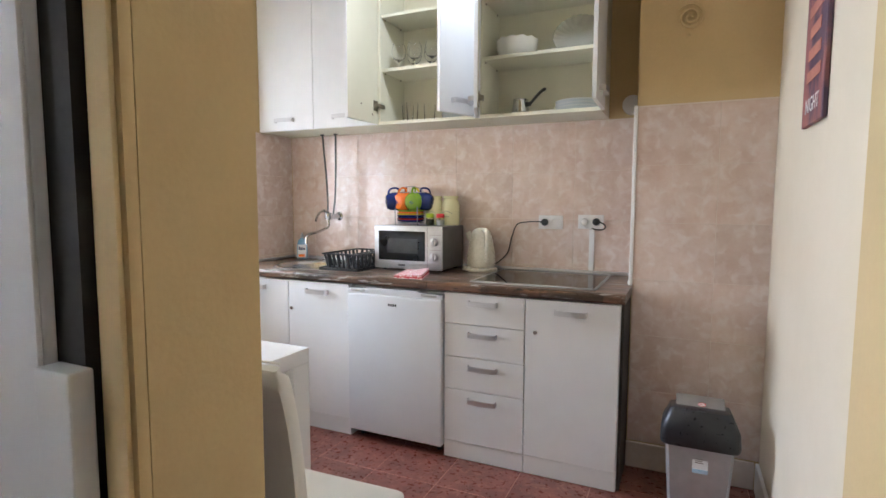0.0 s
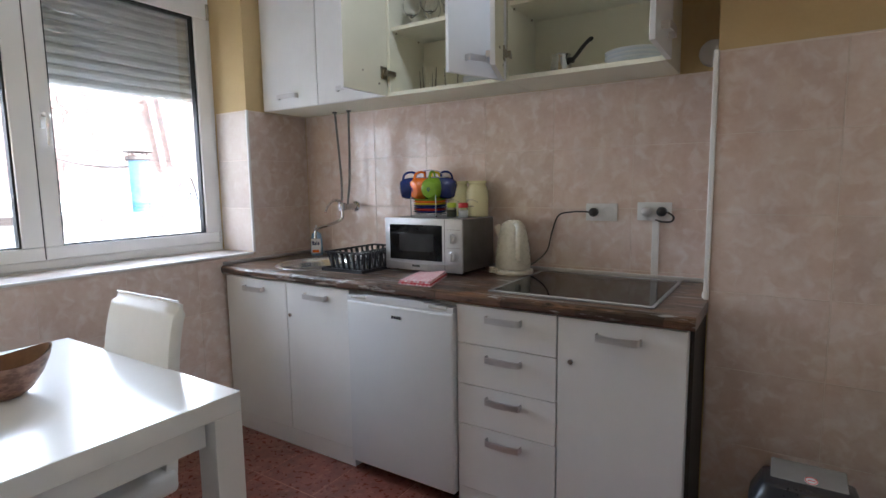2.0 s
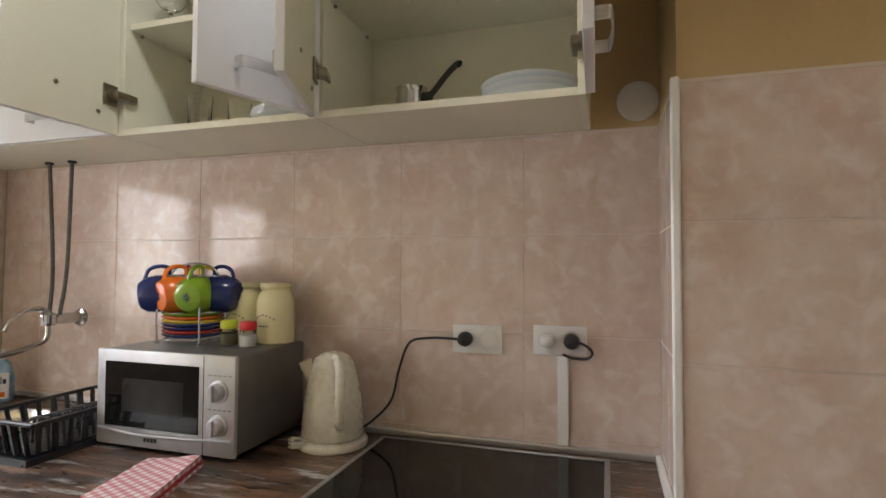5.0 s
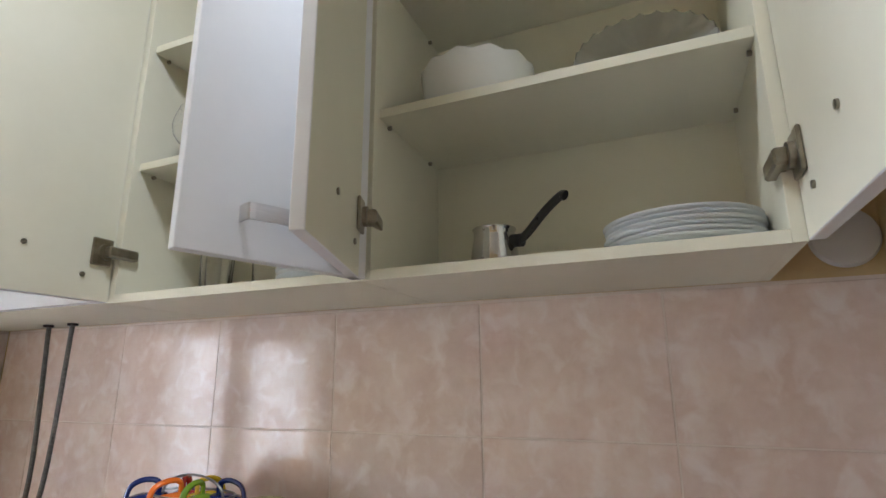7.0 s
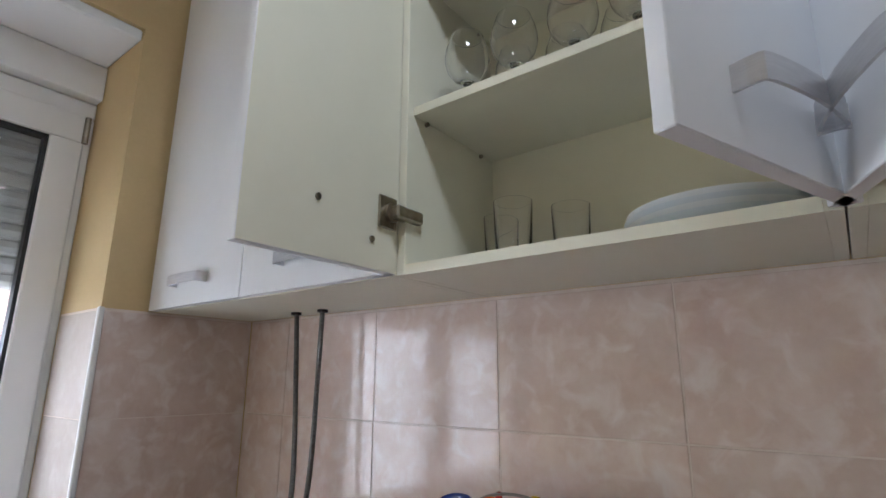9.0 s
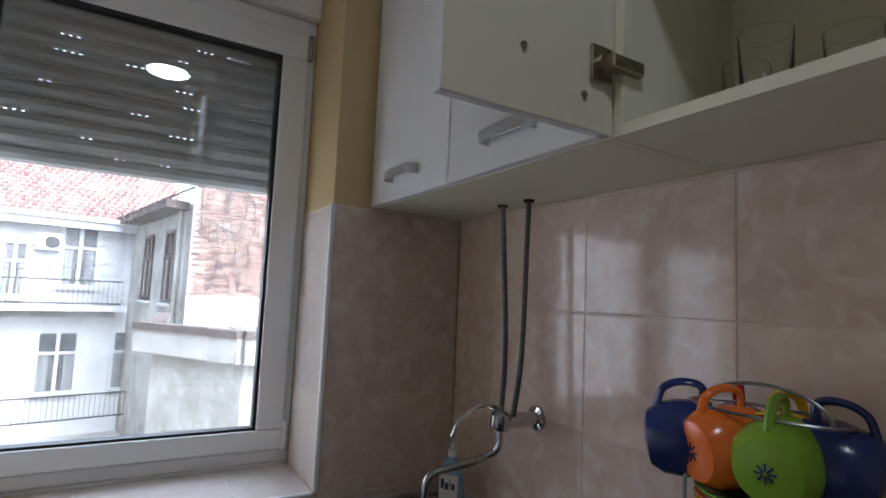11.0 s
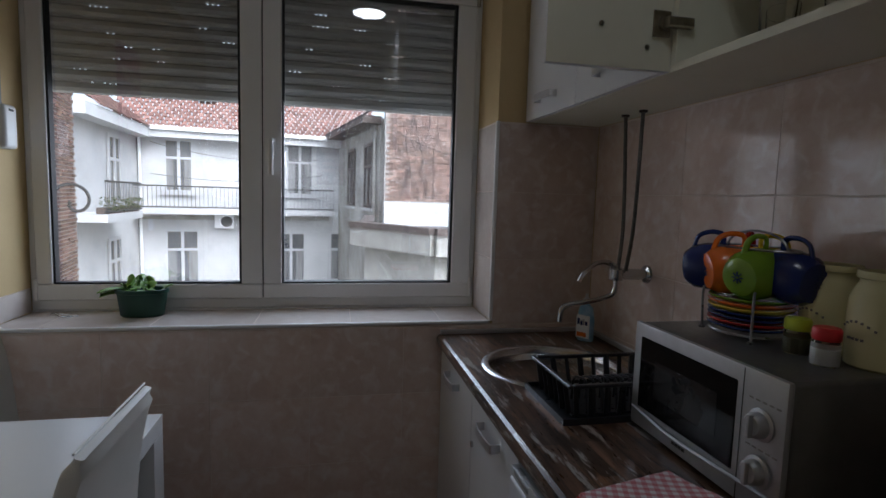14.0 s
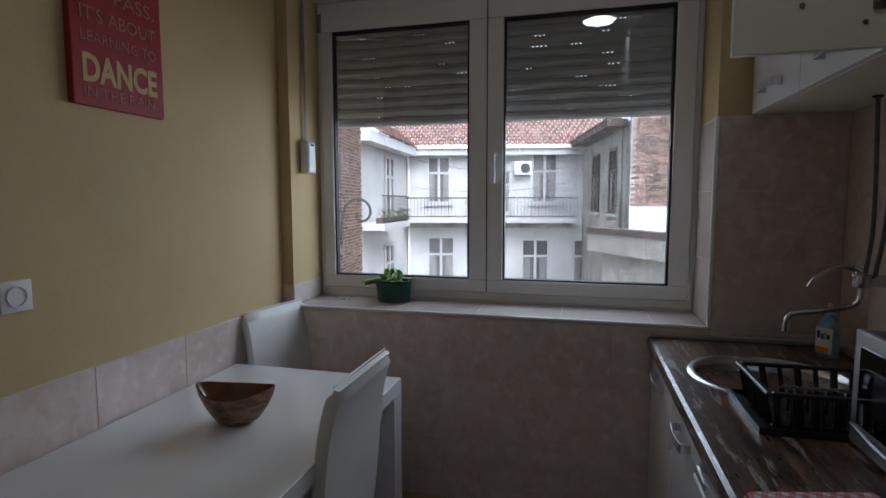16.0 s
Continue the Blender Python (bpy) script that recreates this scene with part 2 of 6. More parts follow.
# outside
STUCCOW = material("white_stucco", (0.40, 0.40, 0.395), (0.52, 0.52, 0.51), 0.9, scale=0.7, bump=0.2, fine=0.06, grain=9)
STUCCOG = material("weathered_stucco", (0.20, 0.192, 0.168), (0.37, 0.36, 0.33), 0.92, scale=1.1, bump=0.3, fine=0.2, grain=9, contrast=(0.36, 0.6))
BRICK = material("old_brick", (0.125, 0.066, 0.05), (0.20, 0.128, 0.10), 0.9, scale=1.6, bump=0.4, fine=0.25, grain=12, rand=0.22)
MORTAR = material("mortar", (0.25, 0.23, 0.21), (0.32, 0.295, 0.27), 0.95, scale=2.4, bump=0.4, fine=0.2, grain=14)
ROOFTILE = material("clay_roof_tile", (0.12, 0.058, 0.044), (0.18, 0.105, 0.085), 0.85, scale=1.8, fine=0.25, grain=14, rand=0.25)
SLATE = material("dark_roof_tile", (0.055, 0.055, 0.06), (0.11, 0.105, 0.105), 0.8, scale=2.2, fine=0.2, grain=14, rand=0.25)
RUST = material("rusty_flashing", (0.05, 0.036, 0.03), (0.10, 0.078, 0.066), 0.7, scale=3, fine=0.3, grain=20)
OUTGLASS = material("far_window_glass", (0.07, 0.075, 0.08), (0.14, 0.14, 0.145), 0.12, scale=1.5)
IRON = material("dark_iron", (0.03, 0.03, 0.032), (0.05, 0.05, 0.05), 0.6)
PALEBLUE = material("pale_blue_metal", (0.07, 0.19, 0.34), (0.11, 0.24, 0.40), 0.5, scale=4)
GROUND = material("courtyard_ground", (0.30, 0.29, 0.27), (0.38, 0.37, 0.35), 0.95, scale=0.6, bump=0.3)
ROOFGREY = material("tar_roof", (0.11, 0.105, 0.10), (0.17, 0.16, 0.15), 0.95, scale=1.2, fine=0.2)
FOLIAGE = material("balcony_plants", (0.05, 0.08, 0.02), (0.12, 0.14, 0.06), 0.8, scale=6)


def worktop_material():
    """Short staves of mixed brown timber with worn grey and near-black patches."""
    m = material("reclaimed_wood_worktop", (0.066, 0.038, 0.025), (0.165, 0.095, 0.06), 0.3, scale=4, fine=0.4, stretch=(1.2, 9, 9), grain=22, bump=0.05, contrast=(0.36, 0.64), coat=0.25)
    n, l = m.node_tree.nodes, m.node_tree.links
    b = n["Principled BSDF"]
    src = b.inputs["Base Color"].links[0].from_socket
    geo = n.new("ShaderNodeNewGeometry")
    warp = n.new("ShaderNodeTexNoise")
    warp.inputs["Scale"].default_value, warp.inputs["Detail"].default_value = 7, 4
    l.new(geo.outputs["Position"], warp.inputs["Vector"])
    off = n.new("ShaderNodeVectorMath")
    off.operation = "MULTIPLY_ADD"
    off.inputs[1].default_value = (0.05, 0.02, 0.0)
    l.new(warp.outputs["Color"], off.inputs[0])
    l.new(geo.outputs["Position"], off.inputs[2])
    br = n.new("ShaderNodeTexBrick")
    br.inputs["Color1"].default_value, br.inputs["Color2"].default_value, br.inputs["Mortar"].default_value = (0.16, 0.16, 0.16, 1), (0.78, 0.74, 0.70, 1), (0.2, 0.2, 0.2, 1)
    br.inputs["Scale"].default_value, br.inputs["Mortar Size"].default_value, br.inputs["Bias"].default_value = 1.0, 0.002, -0.1
    br.inputs["Brick Width"].default_value, br.inputs["Row Height"].default_value = 0.27, 0.058
    l.new(off.outputs[0], br.inputs["Vector"])
    ov = n.new("ShaderNodeMix")
    ov.data_type, ov.blend_type = "RGBA", "OVERLAY"
    ov.inputs[0].default_value = 0.85
    l.new(src, ov.inputs[6])
    l.new(br.outputs["Color"], ov.inputs[7])
    src = ov.outputs[2]
    for stretch, sc, col, lo, hi in (((1.8, 11, 11), 3.6, (0.36, 0.345, 0.325), 0.565, 0.62), ((1.4, 7, 7), 2.6, (0.20, 0.10, 0.05), 0.55, 0.63), ((2.2, 12, 12), 3.9, (0.012, 0.009, 0.008), 0.575, 0.64)):
        mp = n.new("ShaderNodeMapping")
        mp.inputs["Scale"].default_value = stretch
        mp.inputs["Location"].default_value = (sc, sc * 2, 0)
        ns = n.new("ShaderNodeTexNoise")
        ns.inputs["Scale"].default_value, ns.inputs["Detail"].default_value, ns.inputs["Roughness"].default_value = sc, 6, 0.65
        rp = n.new("ShaderNodeValToRGB")
        rp.color_ramp.elements[0].position, rp.color_ramp.elements[1].position = lo, hi
        mx = n.new("ShaderNodeMix")
        mx.data_type = "RGBA"
        mx.inputs[7].default_value = (*col, 1)
        l.new(off.outputs[0], mp.inputs[0])
        l.new(mp.outputs[0], ns.inputs["Vector"])
        l.new(ns.outputs[0], rp.inputs[0])
        l.new(rp.outputs[0], mx.inputs[0])
        l.new(src, mx.inputs[6])
        src = mx.outputs[2]
    l.new(src, b.inputs["Base Color"])
    return m


WORKTOP = worktop_material()


# ---------- mesh helpers ----------
def thing(name, at, label, category, group="", kind=""):
    ob = new(name)
    ob.empty_display_size = 0.05
    ob.matrix_basis = Matrix.Translation(at)
    return tagged(ob, label, category, group, kind)


def part(name, bm, mat, parent=None, label="", smooth=False):
    """Links a bmesh, in world coordinates, as one mesh object under a thing or a part."""
    me = bpy.data.meshes.new(name)
    bm.normal_update()
    bm.to_mesh(me)
    bm.free()
    for m in mat if isinstance(mat, (list, tuple)) else [mat]:
        me.materials.append(m)
    if smooth:
        for p in me.polygons:
            p.use_smooth = True
        me.set_sharp_from_angle(angle=radians(40))
    ob = new(name, me)
    if parent:
        ob.parent = parent
        if parent.data is None:
            ob.matrix_parent_inverse = parent.matrix_basis.inverted()
    if label:
        ob["label"] = label
    return ob


def single(name, bm, mat, label, category, group="", kind="", smooth=False):
    return tagged(part(name, bm, mat, None, "", smooth), label, category, group, kind)


def box(x0, x1, y0, y1, z0, z1, bev=0.0, seg=1, bm=None, mtx=None):
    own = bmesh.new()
    bmesh.ops.create_cube(own, size=1)
    for v in own.verts:
        v.co = Vector((x0 + (v.co.x + 0.5) * (x1 - x0), y0 + (v.co.y + 0.5) * (y1 - y0), z0 + (v.co.z + 0.5) * (z1 - z0)))
    if bev:
        bmesh.ops.bevel(own, geom=list(own.edges), offset=bev, segments=seg, profile=0.6, affect="EDGES")
    if mtx is not None:
        bmesh.ops.transform(own, matrix=mtx, verts=own.verts)
    if bm is None:
        return own
    return merge(bm, own)


def merge(bm, own):
    me = bpy.data.meshes.new("tmp")
    own.to_mesh(me)
    own.free()
    bm.from_mesh(me)
    bpy.data.meshes.remove(me)
    return bm


def lathe(profile, at=(0, 0, 0), seg=28, bm=None, cap=False):
    """A turned body: (radius, height) from bottom to top."""
    bm = bm or bmesh.new()
    rings = []
    for r, z in profile:
        if r < 1e-5:
            rings.append([bm.verts.new((at[0], at[1], at[2] + z))])
        else:
            rings.append([bm.verts.new((at[0] + r * math.cos(2 * math.pi * i / seg), at[1] + r * math.sin(2 * math.pi * i / seg), at[2] + z)) for i in range(seg)])
    for a, b in zip(rings, rings[1:]):
        for i in range(seg):
            j = (i + 1) % seg
            if len(a) == 1 and len(b) > 1:
                bm.faces.new((a[0], b[j], b[i]))
            elif len(b) == 1 and len(a) > 1:
                bm.faces.new((a[i], a[j], b[0]))
            elif len(a) > 1:
                bm.faces.new((a[i], a[j], b[j], b[i]))
    return bm


def tube(points, r, seg=8, bm=None, closed=False, flat=1.0):
    """A rod swept along points."""
    bm = bm or bmesh.new()
    pts = [Vector(p) for p in points]
    n = len(pts)
    rings, side = [], None
    for i, p in enumerate(pts):
        a = pts[i - 1] if i or closed else p
        b = pts[(i + 1) % n] if i < n - 1 or closed else p
        d = (b - a).normalized()
        if side is None:
            side = d.orthogonal().normalized()
        side = (side - d * side.dot(d)).normalized()
        up = d.cross(side)
        rings.append([bm.verts.new(p + r * (math.cos(2 * math.pi * k / seg) * side + flat * math.sin(2 * math.pi * k / seg) * up)) for k in range(seg)])
    pairs = list(zip(rings, rings[1:])) + ([(rings[-1], rings[0])] if closed else [])
    for a, b in pairs:
        for k in range(seg):
            bm.faces.new((a[k], a[(k + 1) % seg], b[(k + 1) % seg], b[k]))
    if not closed:
        bm.faces.new(list(reversed(rings[0])))
        bm.faces.new(rings[-1])
    return bm


def arc(c, r, a0, a1, n, u=(1, 0, 0), v=(0, 0, 1)):
    c, u, v = Vector(c), Vector(u), Vector(v)
    return [c + r * (math.cos(radians(a0 + (a1 - a0) * i / n)) * u + math.sin(radians(a0 + (a1 - a0) * i / n)) * v) for i in range(n + 1)]


def cyl(p0, p1, r, seg=20, bm=None, bev=0.0):
    return tube([p0, p1], r, seg, bm)


def smooth_curve(pts, n=8):
    """Catmull-Rom points through pts."""
    P = [Vector(p) for p in pts]
    P = [2 * P[0] - P[1]] + P + [2 * P[-1] - P[-2]]
    out = []
    for a, b, c, d in zip(P, P[1:], P[2:], P[3:]):
        for i in range(n):
            t = i / n
            out.append(0.5 * ((2 * b) + (c - a) * t + (2 * a - 5 * b + 4 * c - d) * t * t + (3 * b - a - 3 * c + d) * t ** 3))
    out.append(P[-2])
    return out


def text_bm(body, size, m, extrude=0.0015, width=None, bold=0.0):
    """Lettering as a mesh, centred, standing in its own xz plane, moved by m."""
    cu = bpy.data.curves.new("txt", "FONT")
    cu.body, cu.size, cu.extrude, cu.align_x, cu.align_y, cu.resolution_u, cu.offset = body, size, extrude, "CENTER", "CENTER", 3, bold
    ob = bpy.data.objects.new("txt", cu)
    scene.collection.objects.link(ob)
    bpy.context.view_layer.update()
    me = bpy.data.meshes.new_from_object(ob.evaluated_get(bpy.context.evaluated_depsgraph_get()))
    bm = bmesh.new()
    bm.from_mesh(me)
    bpy.data.objects.remove(ob)
    bpy.data.curves.remove(cu)
    bpy.data.meshes.remove(me)
    if width:
        xs = [v.co.x for v in bm.verts]
        k = width / max(1e-4, max(xs) - min(xs))
        for v in bm.verts:
            v.co.x *= k
    bmesh.ops.transform(bm, matrix=m @ pose(0, 0, 0, 90), verts=bm.verts)
    return bm


# ---------- setting ----------
CT = 2.68          # ceiling
TT = 1.655         # top of the tiling
WT = 0.852         # worktop
YS = -2.15         # south wall face
XE = 2.755         # east wall face
PX, PY = 2.215, -0.325   # pier corner
WY0, WY1, WZ0, WZ1 = -2.10, -0.41, 0.90, 2.43   # window opening
DX0, DX1, DZ = 1.742, 2.60, 2.08                # doorway


def structure(name, bm, mat, label, category):
    return single(name, bm, mat, label, category, kind="structure")


def walls():
    w = {}
    w["n"] = structure("wall_north", box(-0.5, XE + 0.3, 0.004, 0.3, 0, CT), PAINT, "yellow painted wall tiled behind the worktop", "wall")
    w["pier"] = structure("wall_pier", box(PX, XE, PY + 0.004, 0.0, 0, CT), PAINT, "yellow wall projection with pink tiles below", "wall")
    bm = box(-0.45, -0.004, WY0 - 0.4, 0.003, 0, WZ0 - 0.02)
    box(-0.45, -0.004, WY0 - 0.4, 0.003, WZ1, CT, bm=bm)
    box(-0.45, -0.004, WY0 - 0.4, WY0, WZ0 - 0.02, WZ1, bm=bm)
    box(-0.45, -0.004, WY1, 0.003, WZ0 - 0.02, WZ1, bm=bm)
    w["w"] = structure("wall_west", bm, PAINT, "window wall, painted above and pink tiled below", "wall")
    bm = box(0, DX0, YS - 0.22, YS, 0, CT)
    box(DX1, XE, YS - 0.22, YS, 0, CT, bm=bm)
    box(DX0, DX1, YS - 0.22, YS, DZ, CT, bm=bm)
    w["s"] = structure("wall_south", bm, PAINT, "yellow painted wall with a doorway", "wall")
    w["e"] = structure("wall_east", box(XE, XE + 0.2, -4.6, 0.0, 0, CT), CREAM, "cream painted side wall", "wall")
    # hall west wall, with an added out-of-view opening that lets daylight in
    bm = box(0.3, 0.5, -3.5, YS - 0.22, 0, CT)
    box(0.3, 0.5, -4.6, -4.3, 0, CT, bm=bm)
    box(0.3, 0.5, -4.3, -3.5, 0, 1.2, bm=bm)
    box(0.3, 0.5, -4.3, -3.5, 1.9, CT, bm=bm)
    structure("wall_hall_west", bm, CREAM, "plain unseen hall wall", "wall")
    bm = box(0.3, XE + 0.2, -4.8, -4.6, 0, CT)
    structure("wall_hall_south", bm, CREAM, "plain unseen hall wall", "wall")
    structure("ceiling", box(-0.5, XE + 0.3, -4.8, 0.3, CT, CT + 0.15), CEIL, "pale painted ceiling", "ceiling")
    w["f"] = structure("floor", box(-0.45, XE + 0.2, -4.8, 0.3, -0.15, -0.004), FLOORGROUT, "red-brown marbled floor tiles with pale joints", "floor")
    return w


W = walls()
for k, (nm, (x0, x1, y0, y1, z0, z1)) in enumerate((
        ("trim", (PX - 0.012, PX + 0.004, PY - 0.008, PY + 0.006, WT, TT + 0.004)),)):
    structure(nm, box(x0, x1, y0, y1, z0, z1, 0.003), PVC, "white plastic tile edging strip on the corner", "trim")
structure("trim", box(-0.008, 0.006, WY1 - 0.008, WY1 + 0.006, WZ0, TT + 0.002, 0.003), PVC, "pale edging on the window reveal corner", "trim")


# ---------- windows ----------
def window_sash(name, y0, y1, g0, g1, label, handle):
    xa, xb = -0.325, -0.262
    z0, z1, gz0, gz1 = 0.945, 2.235, 1.003, 2.15
    ob = thing(name, (-0.3, (y0 + y1) / 2, z0), label, "window", "window sashes", "structure")
    for nm, b in (("bottom_rail", (xa, xb, y0, y1, z0, gz0)), ("top_rail", (xa, xb, y0, y1, gz1, z1)), ("stile", (xa, xb, y0, g0, gz0, gz1)), ("stile", (xa, xb, g1, y1, gz0, gz1))):
        part(nm, box(*b, 0.006, 2), PVC, ob)
    bm = bmesh.new()
    for b in ((g0, g1, gz0, gz0 + 0.007), (g0, g1, gz1 - 0.009, gz1), (g0, g0 + 0.007, gz0, gz1), (g1 - 0.009, g1, gz0, gz1)):
        box(-0.305, -0.272, *b[:2], *b[2:], bm=bm)
    part("gasket", bm, GASKET, ob, "black rubber glazing seal")
    p = part("pane", box(-0.301, -0.297, g0, g1, gz0, gz1), PANE, ob, "clear glass pane")
    p.visible_shadow = False
    if handle:
        yh, zh = (y0 + g0) / 2 + 0.0, 1.545
        h = part("handle", box(-0.262, -0.252, yh - 0.014, yh + 0.014, zh - 0.035, zh + 0.035, 0.004, 2), PVC, ob, "white window handle", True)
        part("lever", tube(smooth_curve([(-0.255, yh, zh + 0.02), (-0.215, yh, zh + 0.018), (-0.205, yh, zh - 0.01), (-0.207, yh, zh - 0.11)], 5), 0.0095, 10), PVC, h, "", True)
    for zz in (0.985, 2.19):
        yy = y1 + 0.004 if handle else y0 - 0.004
        part("hinge", cyl((-0.262, yy, zz - 0.04), (-0.262, yy, zz + 0.04), 0.0085, 10), PVC if zz < 2 else NICKEL, ob, "", True)
    return ob


def window_set():
    fr = thing("window_frame", (-0.3, -1.235, 0.9), "white plastic double casement window frame", "window", kind="structure")
    for nm, b in (("bottom_rail", (-0.335, -0.275, WY0, WY1, 0.905, 0.945)), ("top_rail", (-0.335, -0.275, WY0, WY1, 2.235, 2.285)),
                  ("jamb", (-0.335, -0.275, WY0, WY0 + 0.022, 0.945, 2.235)), ("jamb", (-0.335, -0.275, WY1 - 0.022, WY1, 0.945, 2.235))):
        part(nm, box(*b, 0.004), PVC, fr)
    part("packer", box(-0.335, -0.2725, WY0 + 0.001, WY1 - 0.001, 0.8805, 0.9046), PVC, fr, "white sealing strip under the frame")
    part("seam", box(-0.31, -0.2635, -1.2815, -1.2785, 0.95, 2.23), GASKET, fr, "dark joint between the sashes")
    sb = thing("shutter_box", (-0.25, -1.235, 2.3), "white roller shutter box above the window", "shutter", kind="structure")
    part("cover", box(-0.33, -0.235, WY0, WY1, 2.286, 2.395, 0.006, 2), PVC, sb)
    part("ledge", box(-0.33, -0.015, WY0 + 0.001, WY1 - 0.001, 2.396, 2.429, 0.004), PVC, sb)
    window_sash("window_1", -2.076, -1.2815, -2.022, -1.361, "closed white window sash with clear glass", False)
    window_sash("window_2", -1.2785, -0.434, -1.208, -0.513, "closed white window sash with a lever handle", True)
    rng = random.Random(4)
    for y0, y1, zb in ((-2.07, -1.29, 1.721), (-1.272, -0.43, 1.722)):
        sh = thing("roller_shutter", (-0.385, (y0 + y1) / 2, zb), "grey slatted roller shutter lowered halfway outside the window", "shutter", "roller shutters")
        n = 13
        for i in range(n):
            z = zb + i * 0.047
            bm = bmesh.new()
            prof = [(-0.392, z), (-0.378, z + 0.006), (-0.373, z + 0.02), (-0.378, z + 0.038), (-0.388, z + 0.0435)]
            ra = [bm.verts.new((x, y0, zz)) for x, zz in prof]
            rb = [bm.verts.new((x, y1, zz)) for x, zz in prof]
            for k in range(len(prof)):
                j = (k + 1) % len(prof)
                bm.faces.new((ra[k], ra[j], rb[j], rb[k]))
            bm.faces.new(list(reversed(ra)))
            bm.faces.new(rb)
            part("slat", bm, SHUTTER, sh)
            # web between slats, pierced by groups of small slots
            bm, y = bmesh.new(), y0
            starts = sorted(rng.uniform(y0 + 0.05, y1 - 0.12) for _ in range(2))
            for s in starts:
                if s < y + 0.02:
                    continue
                box(-0.389, -0.384, y, s, z + 0.0432, z + 0.0472, bm=bm)
                y = s
                for _ in range(rng.choice((2, 3, 4))):
                    box(-0.389, -0.384, y + 0.008, y + 0.019, z + 0.0432, z + 0.0472, bm=bm)
                    y += 0.019
            box(-0.389, -0.384, y, y1, z + 0.0432, z + 0.0472, bm=bm)
            part("web", bm, SHUTTER, sh)
    st = thing("shutter_strap_winder", (-0.12, WY0, 1.55), "white plastic shutter strap winder on the reveal", "shutter")
    part("case", box(-0.155, -0.08, WY0, WY0 + 0.045, 1.485, 1.63, 0.016, 3), PVC, st, "", True)
    part("slot", box(-0.13, -0.105, WY0 + 0.0445, WY0 + 0.0465, 1.608, 1.616), GASKET, st)
    part("strap", box(-0.127, -0.108, WY0 + 0.012, WY0 + 0.014, 1.62, 2.395), GREYPL, st, "grey woven strap")


window_set()


# ---------- worktop and base units ----------
def bow_handle(parent, c, u, nrm, length=0.135, name="handle"):
    """A flat bowed aluminium pull; c is the middle on the front, u along it, nrm out of it."""
    c, u, nrm = Vector(c), Vector(u), Vector(nrm)
    h, up = length / 2, u.cross(nrm)
    prof = [(-h, 0.0), (-h, 0.018), (-h + 0.008, 0.026), (0, 0.030), (h - 0.008, 0.026), (h, 0.018), (h, 0.0)]
    pts = smooth_curve([(a, b, 0) for a, b in prof], 3)
    bm, prev = bmesh.new(), None
    rows = []
    for i, p in enumerate(pts):
        d = (pts[min(i + 1, len(pts) - 1)] - pts[max(i - 1, 0)]).normalized()
        q = Vector((-d.y, d.x, 0))
        ring = []
        for k, w in ((-0.0016, -0.0115), (0.0016, -0.0115), (0.0016, 0.0115), (-0.0016, 0.0115)):
            a, b = p.x + q.x * k, p.y + q.y * k
            ring.append(bm.verts.new(c + u * a + nrm * b + up * w))
        rows.append(ring)
    for a, b in zip(rows, rows[1:]):
        for k in range(4):
            bm.faces.new((a[k], a[(k + 1) % 4], b[(k + 1) % 4], b[k]))
    bm.faces.new(rows[0])
    bm.faces.new(list(reversed(rows[-1])))
    bmesh.ops.recalc_face_normals(bm, faces=bm.faces)
    return part(name, bm, ALU, parent, "brushed aluminium bow handle")


def lock(parent, x, z, y):
    bm = cyl((x, y, z), (x, y - 0.006, z), 0.009, 16)
    part("lock", bm, CHROME, parent, "round chrome lock", True)


FY = -0.603


def base_unit(x0, x1, fronts, label, handle_at, locks=(), side=None):
    ob = thing("base_cabinet", ((x0 + x1) / 2, -0.3, 0), label, "cabinet", "kitchen base cabinets")
    bm = bmesh.new()
    box(x0, x0 + 0.018, FY + 0.02, -0.05, 0.0, 0.808, bm=bm)
    box(x1 - 0.018, x1, FY + 0.02, -0.05, 0.0, 0.808, bm=bm)
    box(x0 + 0.018, x1 - 0.018, FY + 0.02, -0.05, 0.085, 0.1, bm=bm)
    box(x0 + 0.018, x1 - 0.018, -0.066, -0.05, 0.1, 0.808, bm=bm)
    part("body", bm, side or WHITE, ob)
    part("plinth", box(x0 + 0.001, x1 - 0.001, FY + 0.004, FY + 0.0195, 0, 0.082), WHITE, ob, "white plinth board")
    for nm, a, b, c, d in fronts:
        f = part(nm, box(a, b, FY, FY + 0.018, c, d, 0.0015), WHITE, ob)
        bow_handle(f, ((a + b) / 2 if handle_at is None else a + handle_at, FY, d - (0.05 if nm == "door" else 0.042)), (1, 0, 0), (0, -1, 0))
    for x, z in locks:
        lock(ob, x, z, FY)
    return ob


base_unit(0.012, 0.864, [("door", 0.014, 0.463, 0.085, 0.804), ("door", 0.466, 0.862, 0.085, 0.804)], "white laminate base cabinet with two doors under the sink", None, [(0.488, 0.65)])
base_unit(1.402, 1.796, [("drawer", 1.404, 1.794, 0.659, 0.804), ("drawer", 1.404, 1.794, 0.501, 0.656), ("drawer", 1.404, 1.794, 0.343, 0.498), ("drawer", 1.404, 1.794, 0.085, 0.340)], "white drawer unit with four bow-handled drawers", None)
base_unit(1.798, 2.2, [("door", 1.80, 2.198, 0.085, 0.804)], "white one-door base cabinet under the hob", None, [(1.845, 0.655)])
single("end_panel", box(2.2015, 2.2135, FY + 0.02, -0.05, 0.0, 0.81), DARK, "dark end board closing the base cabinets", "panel")

